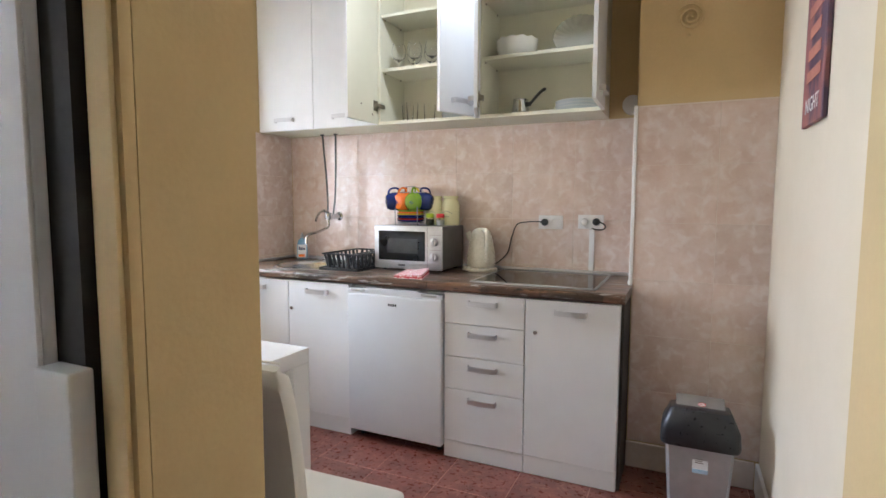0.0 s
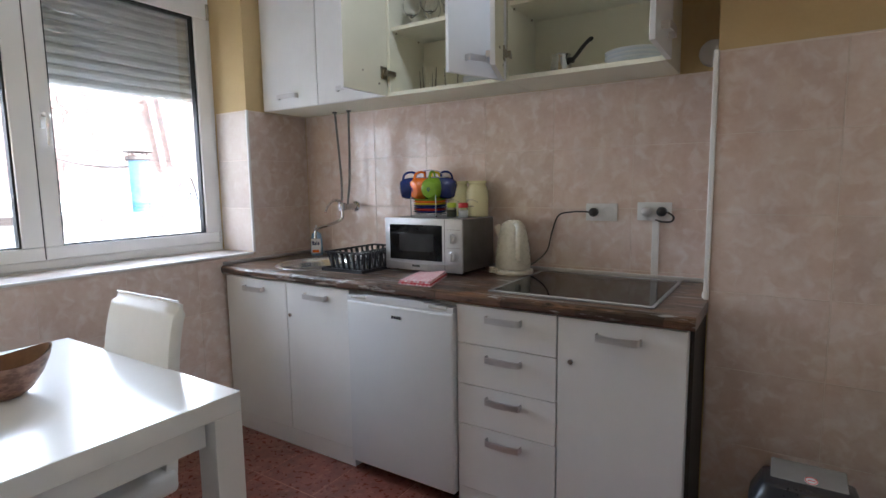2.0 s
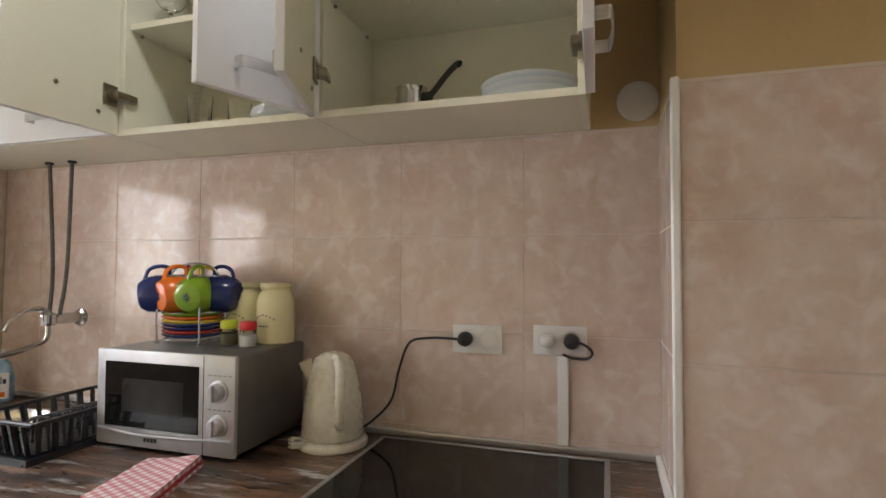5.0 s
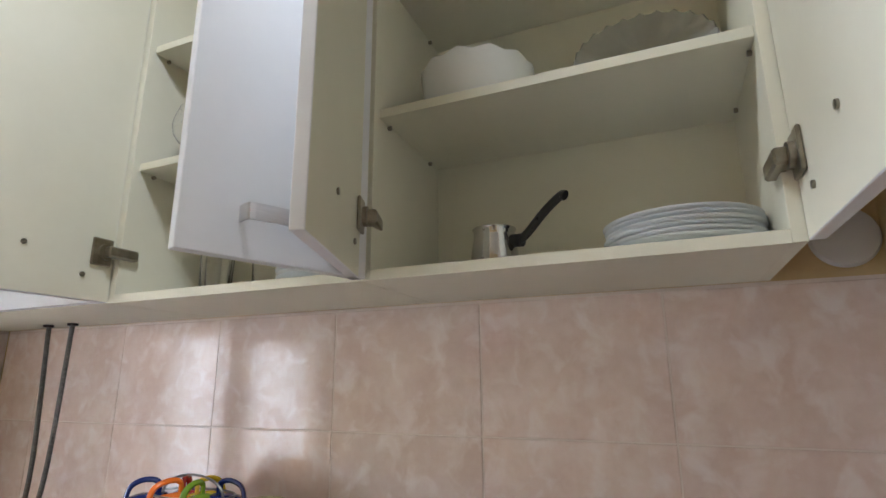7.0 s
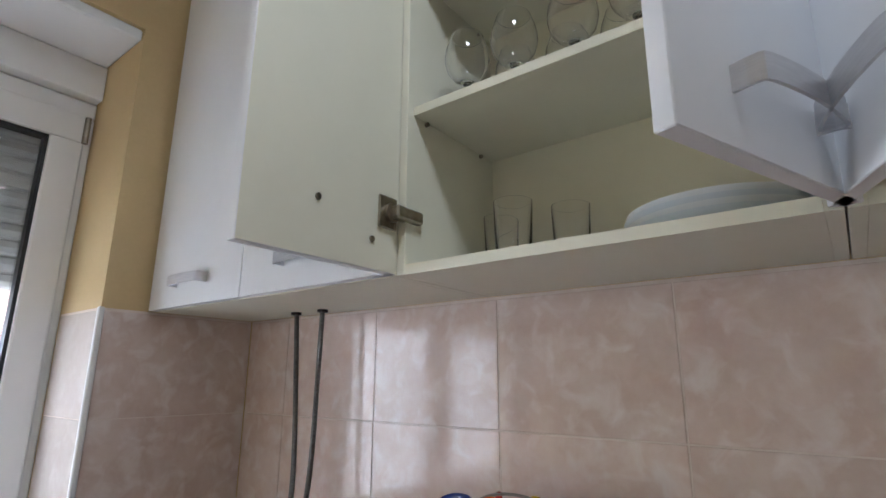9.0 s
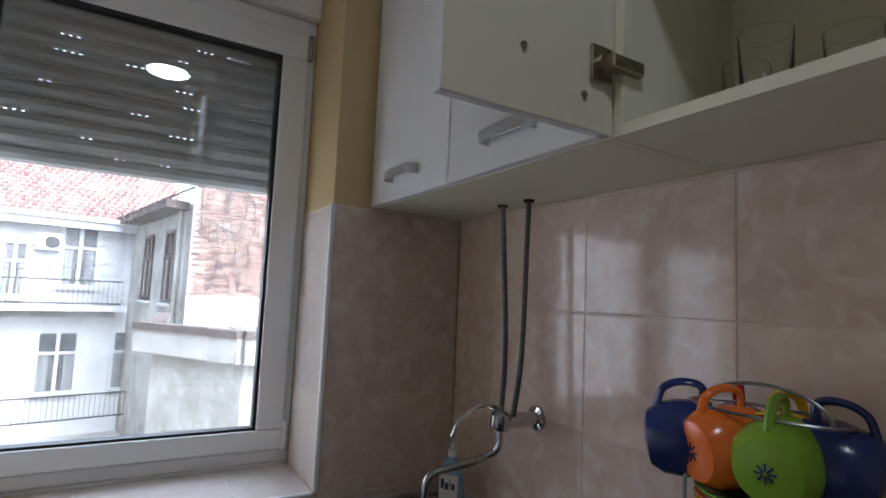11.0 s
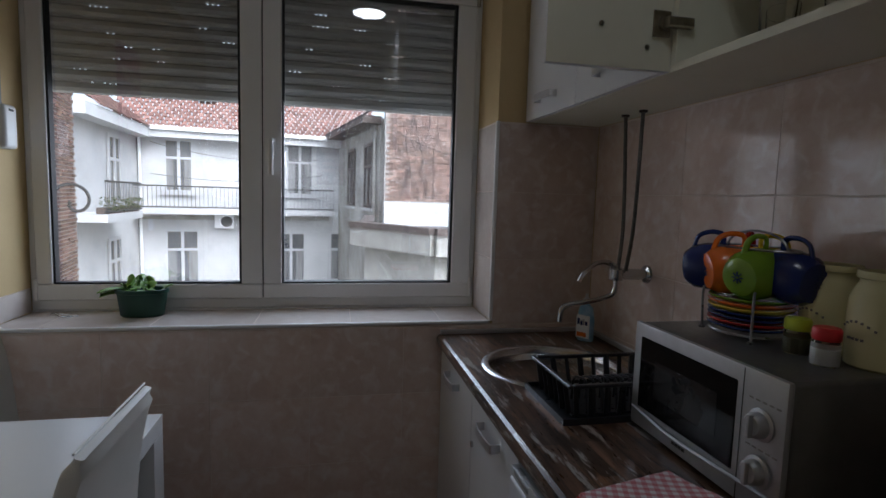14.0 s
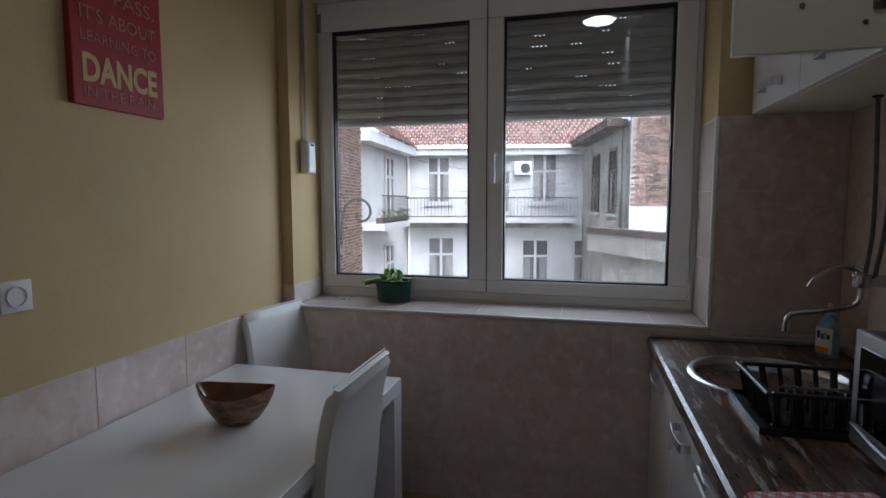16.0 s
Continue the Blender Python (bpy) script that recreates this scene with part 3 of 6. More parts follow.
bm = bmesh.new()
prof = [(0.0, 0.812), (0.0, WT), (-0.606, WT), (-0.616, WT - 0.004), (-0.621, WT - 0.014), (-0.621, 0.822), (-0.616, 0.812)]
SC, SR = (0.42, -0.33), 0.205
ra = [bm.verts.new((0.0015, y, z)) for y, z in prof]
rb = [bm.verts.new((PX + 0.004, y, z)) for y, z in prof]
for k in range(len(prof)):
    j = (k + 1) % len(prof)
    if k != 1:
        bm.faces.new((ra[k], ra[j], rb[j], rb[k]))
bm.faces.new(ra)
bm.faces.new(list(reversed(rb)))
# top face with the round cut-out for the sink
ring = [bm.verts.new((SC[0] + SR * math.cos(a), SC[1] + SR * math.sin(a), WT)) for a in (2 * math.pi * i / 48 for i in range(48))]
xs, ys = (0.0015, PX + 0.004), (-0.606, 0.0)
def _edge(a):
    c, s = math.cos(a), math.sin(a)
    k = min(((xs[1] - SC[0]) if c > 0 else (xs[0] - SC[0])) / c if abs(c) > 1e-6 else 9, ((ys[1] - SC[1]) if s > 0 else (ys[0] - SC[1])) / s if abs(s) > 1e-6 else 9)
    return Vector((SC[0] + k * c, SC[1] + k * s, WT))
rim = [bm.verts.new(_edge(2 * math.pi * i / 48)) for i in range(48)]
for i in range(48):
    j = (i + 1) % 48
    bm.faces.new((ring[i], rim[i], rim[j], ring[j]))
corners = [(xs[0], ys[0]), (xs[1], ys[0]), (xs[0], ys[1]), (xs[1], ys[1])]
for cx, cy in corners:
    a = math.atan2(cy - SC[1], cx - SC[0]) % (2 * math.pi)
    i = int(a / (2 * math.pi) * 48)
    v = bm.verts.new((cx, cy, WT))
    bm.faces.new((rim[i], v, rim[(i + 1) % 48]))
bmesh.ops.remove_doubles(bm, verts=bm.verts, dist=0.0004)
bmesh.ops.recalc_face_normals(bm, faces=bm.faces)
wt = thing("worktop", (1.1, -0.3, 0.812), "dark reclaimed-wood laminate kitchen worktop with rounded edge", "worktop")
part("top", bm, WORKTOP, wt)
bm = box(0.018, PX - 0.002, -0.017, -0.001, WT + 0.0005, WT + 0.018, 0.004, 2)
part("back_strip", bm, ALU, wt, "narrow silver upstand strip along the tiles")
part("side_strip", box(0.001, 0.017, -0.61, -0.001, WT + 0.0005, WT + 0.018, 0.004, 2), ALU, wt, "narrow silver upstand strip")
part("side_strip", box(PX - 0.018, PX - 0.004, PY + 0.01, -0.018, WT + 0.0005, WT + 0.02, 0.004, 2), PVC, wt, "white strip against the wall projection")


def fridge():
    x0, x1, y0, y1, z0, z1 = 0.868, 1.397, -0.625, -0.06, 0.035, 0.8
    ob = thing("fridge", ((x0 + x1) / 2, -0.34, 0), "small white under-counter fridge with a closed door", "fridge")
    part("body", box(x0 + 0.004, x1 - 0.004, y0 + 0.06, y1, z0, z1 - 0.004, 0.006, 2), FRIDGEW, ob)
    d = part("door", box(x0, x1, y0, y0 + 0.055, z0 + 0.012, z1 - 0.034, 0.009, 3), FRIDGEW, ob, "", True)
    bm = bmesh.new()
    pr = [(x0, 0), (x0 + 0.06, 0), (x0 + 0.11, 0.020), (x1 - 0.13, 0.020), (x1 - 0.08, 0), (x1, 0)]
    lo, hi = z1 - 0.033, z1 - 0.002
    for (xa, da), (xb, db) in zip(pr, pr[1:]):
        box(xa, xb, y0 + 0.004, y0 + 0.05, lo, hi - 0.5 * (0.020 - (da + db) / 2), bm=bm)
    part("handle_strip", bm, FRIDGEW, ob, "white moulded grip strip with two finger recesses")
    for xa in (x0 + 0.02, x1 - 0.11):
        part("grip_recess", box(xa, xa + 0.085, y0 + 0.001, y0 + 0.02, z1 - 0.024, z1 - 0.008, 0.006, 2), SILVERPL, ob)
    bm = bmesh.new()
    for i in range(4):
        box(x0 + 0.24 + i * 0.0125, x0 + 0.249 + i * 0.0125, y0 - 0.0012, y0, 0.715, 0.727, bm=bm)
    part("badge", bm, BLACKPL, ob, "small black maker's badge")
    for x in (x0 + 0.04, x1 - 0.04):
        for y in (y0 + 0.08, y1 - 0.05):
            part("foot", cyl((x, y, 0), (x, y, z0 + 0.004), 0.015, 12), BLACKPL, ob)
    return ob


fridge()


# ---------- wall cabinets ----------
UB, UT, UD = 1.655, 2.585, -0.287


def cab_hinge(parent, hx, z, m):
    """A concealed hinge in the door's own frame: x along the door from its hinge, y inwards."""
    h = part("hinge", box(0.008, 0.05, 0.0185, 0.024, z - 0.028, z + 0.028, 0.002, 1, mtx=m), NICKEL, parent, "nickel cup hinge")
    part("cup", cyl(m @ Vector((0.024, 0.0185, z)), m @ Vector((0.024, 0.031, z)), 0.0165, 16), NICKEL, h, "", True)
    part("arm", box(-0.035, 0.03, 0.026, 0.046, z - 0.011, z + 0.011, 0.003, 1, mtx=m), NICKEL, h)


def cab_door(ob, hinge_x, width, side, angle):
    """side +1: hinged at its low-x edge; -1: at its high-x edge. angle: how far it stands open."""
    m = Matrix.Translation((hinge_x, UD - 0.001, 0)) @ pose(0, 0, 0, 0, 0, -angle if side > 0 else angle) @ Matrix.Diagonal((side, 1, 1, 1))
    bm = box(0.001, width, -0.018, 0.0, UB + 0.001, UT - 0.001, 0.0012)
    bm.normal_update()
    for f in bm.faces:
        f.material_index = 1 if f.normal.y > 0.9 else 0
    bmesh.ops.transform(bm, matrix=m, verts=bm.verts)
    if side < 0:
        bmesh.ops.reverse_faces(bm, faces=bm.faces)
    d = part("door", bm, [WHITE, INNER], ob, "open white door" if angle else "closed white door")
    c = m @ Vector((width * 0.5, -0.018, UB + 0.06))
    r = m.to_3x3()
    bow_handle(d, c, r @ Vector((1, 0, 0)) * side, r @ Vector((0, -1, 0)))
    if angle:
        for z in (UB + 0.1, UT - 0.1):
            h = m @ pose(0, -0.018, 0)
            cab_hinge(d, hinge_x, z, h)
        for dx, z in ((0.06, UB + 0.05), (0.17, UB + 0.09)):
            part("screw", cyl(m @ Vector((dx, -0.0005, z)), m @ Vector((dx, 0.003, z)), 0.005, 10), NICKEL, d)
    return d


def wall_unit(x0, x1, doors, shelves, label):
    ob = thing("wall_cabinet", ((x0 + x1) / 2, -0.15, UB), label, "cabinet", "kitchen wall cabinets")
    t = 0.017
    x0, x1 = x0 + 0.001, x1 - 0.001
    part("side", box(x0, x0 + t, UD, -0.006, UB, UT, 0.0008), INNER, ob)
    part("side", box(x1 - t, x1, UD, -0.006, UB, UT, 0.0008), INNER, ob)
    part("bottom", box(x0 + t, x1 - t, UD, -0.006, UB, UB + t), INNER, ob)
    part("top", box(x0 + t, x1 - t, UD, -0.006, UT - t, UT), INNER, ob)
    part("back", box(x0 + t, x1 - t, -0.0115, -0.006, UB + t, UT - t), INNER, ob)
    for z in shelves:
        s = part("shelf", box(x0 + t, x1 - t, UD + 0.016, -0.012, z - 0.017, z, 0.0008), INNER, ob)
        for x in (x0 + t, x1 - t):
            for y in (UD + 0.05, -0.06):
                e = 0.006 if x < (x0 + x1) / 2 else -0.006
                part("shelf_pin", cyl((x, y, z - 0.0215), (x + e, y, z - 0.0215), 0.0042, 10), NICKEL, s)
    for d in doors:
        cab_door(ob, *d)
    return ob


wall_unit(0.006, 0.85, [(0.008, 0.41, 1, 0), (0.848, 0.426, -1, 0)], [2.0, 2.28], "white wall cabinet with two closed doors")
wall_unit(0.85, 1.445, [(0.852, 0.292, 1, 90), (1.443, 0.292, -1, 70)], [1.962, 2.252], "white wall cabinet standing open with glasses and plates inside")
wall_unit(1.445, 2.055, [(1.447, 0.295, 1, 70), (2.053, 0.295, -1, 91)], [1.962, 2.252], "white wall cabinet standing open with crockery and a coffee pot inside")


# ---------- table and chairs ----------
def table():
    x0, x1, y0, y1, z = 0.368, 1.30, -2.135, -1.472, 0.742
    ob = thing("dining_table", ((x0 + x1) / 2, (y0 + y1) / 2, 0), "white square-legged laminate dining table", "table")
    part("tabletop", box(x0, x1, y0, y1, z - 0.05, z, 0.0015), TABLEW, ob)
    for x in (x0, x1 - 0.075):
        for y in (y0, y1 - 0.075):
            part("leg", box(x, x + 0.075, y, y + 0.075, 0, z - 0.0505, 0.0015), TABLEW, ob)
    for b in ((x0 + 0.08, x1 - 0.08, y1 - 0.05, y1 - 0.034), (x0 + 0.08, x1 - 0.08, y0 + 0.034, y0 + 0.05), (x0 + 0.034, x0 + 0.05, y0 + 0.08, y1 - 0.08), (x1 - 0.05, x1 - 0.034, y0 + 0.08, y1 - 0.08)):
        part("apron", box(*b, z - 0.12, z - 0.051), TABLEW, ob)


table()


def chair():
    """A cantilever chair facing +y, its seat centred on the origin."""
    ob = thing("dining_chair", (0, 0, 0), "white leatherette cantilever dining chair on chrome tube", "chair", "chairs round the table")
    hw = 0.19
    prof = smooth_curve([(-0.178, 0.40), (-0.19, 0.50), (-0.203, 0.62), (-0.215, 0.75), (-0.233, 0.85), (-0.255, 0.917)], 5)
    bm, rows = bmesh.new(), []
    n = len(prof)
    for i, p in enumerate(prof):
        d = (prof[min(i + 1, n - 1)] - prof[max(i - 1, 0)]).normalized()
        nx, nz = d.y, -d.x
        th = 0.017 if 0 < i < n - 2 else 0.008
        w = hw - (0.0 if i < n - 2 else 0.006) - 0.012 * (i / n)
        ring = []
        for sx in (-1, -0.975, -0.5, 0, 0.5, 0.975, 1):
            e = th if abs(sx) < 0.98 else th * 0.6
            ring.append(bm.verts.new((sx * w, p.x + nx * e, p.y + nz * e)))
        for sx in (1, 0.975, 0.5, 0, -0.5, -0.975, -1):
            e = th if abs(sx) < 0.98 else th * 0.6
            ring.append(bm.verts.new((sx * w, p.x - nx * e, p.y - nz * e)))
        rows.append(ring)
    for a, b in zip(rows, rows[1:]):
        for k in range(14):
            bm.faces.new((a[k], a[(k + 1) % 14], b[(k + 1) % 14], b[k]))
    bm.faces.new(list(reversed(rows[0])))
    bm.faces.new(rows[-1])
    bmesh.ops.recalc_face_normals(bm, faces=bm.faces)
    back = part("backrest", bm, LEATHER, ob, "", True)
    top = prof[-1]
    part("seam", tube([(-hw + 0.02, top.x + 0.008, top.y + 0.008), (hw - 0.02, top.x + 0.008, top.y + 0.008)], 0.0026, 6), LEATHER, back, "stitched piping along the top")
    part("seat", box(-0.205, 0.205, -0.195, 0.205, 0.39, 0.455, 0.022, 3), LEATHER, ob, "", True)
    for s in (-1, 1):
        x = s * 0.19
        pts = smooth_curve([(x, -0.15, 0.38), (x, 0.14, 0.38), (x, 0.19, 0.35), (x, 0.2, 0.28), (x, 0.2, 0.1), (x, 0.185, 0.03), (x, 0.14, 0.014), (x, -0.2, 0.014)], 5)
        part("leg", tube(pts, 0.012, 10), CHROME, ob, "bent chrome tube", True)
    part("crossbar", cyl((-0.19, -0.2, 0.014), (0.19, -0.2, 0.014), 0.012, 10), CHROME, ob, "", True)
    return ob


c0 = chair()
c0.matrix_basis = pose(1.575, -1.875, 0, 0, 0, 2)
copy_thing(c0, pose(0.81, -1.675, -0.0, 0, 0, 180))
copy_thing(c0, pose(0.185, -1.862, 0, 0, 0, -10))


# ---------- things on the worktop ----------
def sink():
    ob = thing("sink", (*SC, WT), "round stainless steel sink bowl set into the worktop", "sink")
    pr = [(0.0, -0.150), (0.03, -0.150), (0.15, -0.145), (0.178, -0.128), (0.190, -0.095), (0.196, -0.02), (0.2, -0.002), (0.206, 0.0045), (0.222, 0.0045), (0.2265, 0.0008)]
    part("bowl", lathe(pr, (*SC, WT), 56), STEEL, ob, "", True)
    part("drain", lathe([(0, -0.1475), (0.02, -0.1475), (0.034, -0.1465), (0.036, -0.149)], (*SC, WT), 24), CHROME, ob, "", True)
    return ob


def tap():
    ob = thing("wall_tap", (0.335, -0.06, 1.14), "chrome wall-mounted sink mixer with a swivel spout", "tap")
    part("flange", lathe([(0, 0.0), (0.03, 0.0), (0.028, 0.006), (0.017, 0.01), (0.017, 0.03), (0, 0.03)], seg=20), CHROME, ob, "", True).matrix_parent_inverse = ob.matrix_basis.inverted() @ pose(0.378, -0.001, 1.136, 90)
    part("body", tube([(0.378, -0.028, 1.136), (0.376, -0.06, 1.136), (0.372, -0.115, 1.138)], 0.018, 14), CHROME, ob, "", True)
    part("valve", lathe([(0, 0), (0.022, 0), (0.024, 0.01), (0.024, 0.035), (0.017, 0.042), (0, 0.042)], (0.372, -0.108, 1.117), 20), CHROME, ob, "", True)
    part("lever", tube(smooth_curve([(0.372, -0.108, 1.158), (0.362, -0.135, 1.172), (0.368, -0.18, 1.168), (0.372, -0.22, 1.14), (0.374, -0.238, 1.112)], 5), 0.011, 10, flat=0.6), CHROME, ob, "", True)
    part("spout", tube(smooth_curve([(0.372, -0.108, 1.12), (0.372, -0.11, 1.078), (0.358, -0.13, 1.058), (0.35, -0.19, 1.042), (0.335, -0.25, 1.03), (0.331, -0.272, 1.012), (0.33, -0.277, 0.972)], 7), 0.0085, 10), CHROME, ob, "", True)
    for a, b in (((0.302, -0.068, UB + 0.02), (0.355, -0.092, 1.15)), ((0.405, -0.068, UB + 0.02), (0.395, -0.088, 1.15))):
        mid = ((a[0] + b[0]) / 2 + (0.012 if a[0] < 0.35 else 0.004), -0.075, (a[2] + b[2]) / 2 - 0.1)
        part("hose", tube(smooth_curve([a, mid, b], 8), 0.006, 8), HOSE, ob, "braided steel water hose", True)
    for x in (0.302, 0.405):
        part("nut", cyl((x, -0.068, UB - 0.006), (x, -0.068, UB), 0.013, 12), DARK, ob)


def dish_rack():
    x0, x1, y0, y1, z0, z1 = 0.602, 0.828, -0.47, -0.125, WT, 0.946
    ob = thing("dish_rack", ((x0 + x1) / 2, (y0 + y1) / 2, WT), "black plastic dish draining rack on the worktop", "dish rack")
    bm = box(x0 - 0.012, x1 + 0.004, y0 - 0.012, y1 + 0.012, z0, z0 + 0.005)
    for b in ((x0 - 0.016, x1 + 0.008, y0 - 0.018, y0 - 0.012), (x0 - 0.016, x1 + 0.008, y1 + 0.012, y1 + 0.018), (x0 - 0.018, x0 - 0.012, y0 - 0.012, y1 + 0.012), (x1 + 0.004, x1 + 0.009, y0 - 0.012, y1 + 0.012)):
        box(*b, z0, z0 + 0.016, bm=bm)
    part("tray", bm, BLACKPL, ob, "shallow black drip tray")
    k = 0.014
    bm = bmesh.new()
    for b in ((x0 - 0.006, x1 + 0.006, y0 - 0.007, y0 + 0.006), (x0 - 0.006, x1 + 0.006, y1 - 0.006, y1 + 0.007), (x0 - 0.006, x0 + 0.006, y0 + 0.006, y1 - 0.006), (x1 - 0.006, x1 + 0.006, y0 + 0.006, y1 - 0.006)):
        box(*b, z1 - 0.009, z1, 0.002, bm=bm)
    part("rim", bm, BLACKPL, ob)
    part("base", box(x0 + k, x1 - k, y0 + k, y1 - k, z0 + 0.012, z0 + 0.017), BLACKPL, ob)
    for a, b in ((x0, x0 + k), (x1, x1 - k)):
        for i in range(9):
            y = y0 + 0.012 + i * (y1 - y0 - 0.024) / 8
            part("bar", tube([(b, y0 + k + (y - y0) * 0.93, z0 + 0.014), (a, y, z1 - 0.006)], 0.0085 if i % 2 else 0.006, 6), BLACKPL, ob)
    for a, b in ((y0, y0 + k), (y1, y1 - k)):
        for i in range(1, 7):
            x = x0 + i * (x1 - x0) / 7
            part("bar", tube([(x, b, z0 + 0.014), (x, a, z1 - 0.006)], 0.0085 if i % 2 else 0.006, 6), BLACKPL, ob)
    for i in range(13):
        y = y0 + 0.055 + i * 0.0195
        part("plate_divider", tube(smooth_curve([(x0 + 0.12, y, z0 + 0.016), (x0 + 0.13, y, z1 - 0.02), (x0 + 0.18, y, z1 - 0.004), (x1 - 0.03, y, z1 - 0.02), (x1 - 0.02, y, z0 + 0.016)], 4), 0.0035, 6), BLACKPL, ob)


MWINNER = material("dark_mesh", (0.018, 0.018, 0.019), (0.028, 0.028, 0.029), 0.18, grain=500)


def microwave():
    x0, x1, y0, y1, z0, z1 = 0.845, 1.265, -0.325, -0.025, WT + 0.012, 1.1
    ob = thing("microwave", ((x0 + x1) / 2, (y0 + y1) / 2, WT), "silver microwave oven with a black glass door and two dials", "microwave")
    part("body", box(x0 + 0.004, x1 - 0.004, y0 + 0.014, y1, z0, z1 - 0.002, 0.008, 3), MWGREY, ob, "", True)
    fr = part("front", box(x0, x1, y0, y0 + 0.0135, z0 - 0.002, z1, 0.006, 2), SILVERPL, ob, "silver plastic front frame", True)
    dx = x0 + 0.33
    part("window", box(x0 + 0.028, dx - 0.012, y0 - 0.002, y0 + 0.004, z0 + 0.045, z1 - 0.03, 0.002), BLACKGLASS, ob, "black glass door window")
    part("inner_window", box(x0 + 0.085, dx - 0.055, y0 - 0.0028, y0 - 0.002, z0 + 0.085, z1 - 0.07), MWINNER, ob)
    part("door_gap", box(dx, dx + 0.002, y0 - 0.0006, y0 + 0.004, z0, z1 - 0.004), DARK, ob)
    pts = smooth_curve([(x0 + 0.01, y0 - 0.001, z0 + 0.038), ((x0 + dx) / 2, y0 - 0.007, z0 + 0.03), (x1 - 0.01, y0 - 0.001, z0 + 0.038)], 8)
    part("chin_ridge", tube(pts, 0.004, 6), SILVERPL, ob)
    bm = bmesh.new()
    for i in range(4):
        box(x0 + 0.155 + i * 0.0105, x0 + 0.163 + i * 0.0105, y0 - 0.001, y0 + 0.002, z0 + 0.014, z0 + 0.024, bm=bm)
    part("badge", bm, BLACKPL, ob, "small black maker's badge")
    for zc in (z1 - 0.085, z1 - 0.165):
        xc = (dx + x1) / 2
        kn = part("dial", lathe([(0.027, 0), (0.027, 0.003), (0.0215, 0.005), (0.020, 0.017), (0.016, 0.021), (0, 0.021)], seg=26), SILVERPL, ob, "round silver dial", True)
        kn.matrix_parent_inverse = ob.matrix_basis.inverted() @ pose(xc, y0 - 0.0004, zc, 90)
        g = part("grip", box(-0.004, 0.004, -0.019, 0.019, 0.019, 0.028, 0.002, 2), SILVERPL, kn)
        bm = bmesh.new()
        for i in range(5):
            box(xc - 0.03 + i * 0.014, xc - 0.021 + i * 0.014, y0 - 0.0006, y0 + 0.001, zc + 0.036, zc + 0.039, bm=bm)
        part("dial_marks", bm, GREYPL, ob)
    for x in (x0 + 0.04, x1 - 0.04):
        for y in (y0 + 0.05, y1 - 0.04):
            part("foot", cyl((x, y, WT), (x, y, z0 + 0.002), 0.012, 10), BLACKPL, ob)
    return z1 - 0.002


def mug(col, at, aim):
    """A mug hung by its handle: the body lies on its side, mouth outwards along aim."""
    ob = thing("mug", at, col + " glazed mug hanging from the wire stand by its handle", "mug", "hanging mugs")
    pr = [(0, 0.0), (0.024, 0.0), (0.035, 0.003), (0.045, 0.018), (0.0485, 0.042), (0.047, 0.065), (0.044, 0.082), (0.041, 0.082), (0.0435, 0.06), (0.044, 0.04), (0.039, 0.02), (0.0, 0.008)]
    ax = Vector((-math.cos(radians(aim)), -math.sin(radians(aim)), 0.12)).normalized()
    up = Vector((0, 0, 1))
    side = up.cross(ax).normalized()
    up = ax.cross(side)
    m = Matrix((side, up, ax)).transposed().to_4x4()
    m.translation = Vector(at)
    body = lathe([(a * 1.08, b * 1.1) for a, b in pr], seg=30)
    bmesh.ops.transform(body, matrix=m @ pose(0, -0.056, -0.03), verts=body.verts)
    b = part("body", body, CMAT[col], ob, "", True)
    h = tube(smooth_curve([(0, -0.015, 0.048), (0, 0.012, 0.05), (0, 0.020, 0.025), (0, 0.012, 0.0), (0, -0.012, -0.012)], 6), 0.0062, 8, flat=0.75)
    bmesh.ops.transform(h, matrix=m, verts=h.verts)
    part("handle", h, CMAT[col], ob, "", True)
    bm = bmesh.new()
    for k in range(8):
        a = k * math.pi / 4
        d = tube([(0.003 * math.cos(a), 0.003 * math.sin(a), 0), (0.012 * math.cos(a), 0.012 * math.sin(a), 0.0)], 0.0012, 4)
        merge(bm, d)
    n = -ax
    mm = m @ pose(0, -0.056, -0.0312)
    bmesh.ops.transform(bm, matrix=mm, verts=bm.verts)
    part("flower_motif", bm, CMAT["blue"], b, "dark painted flower")


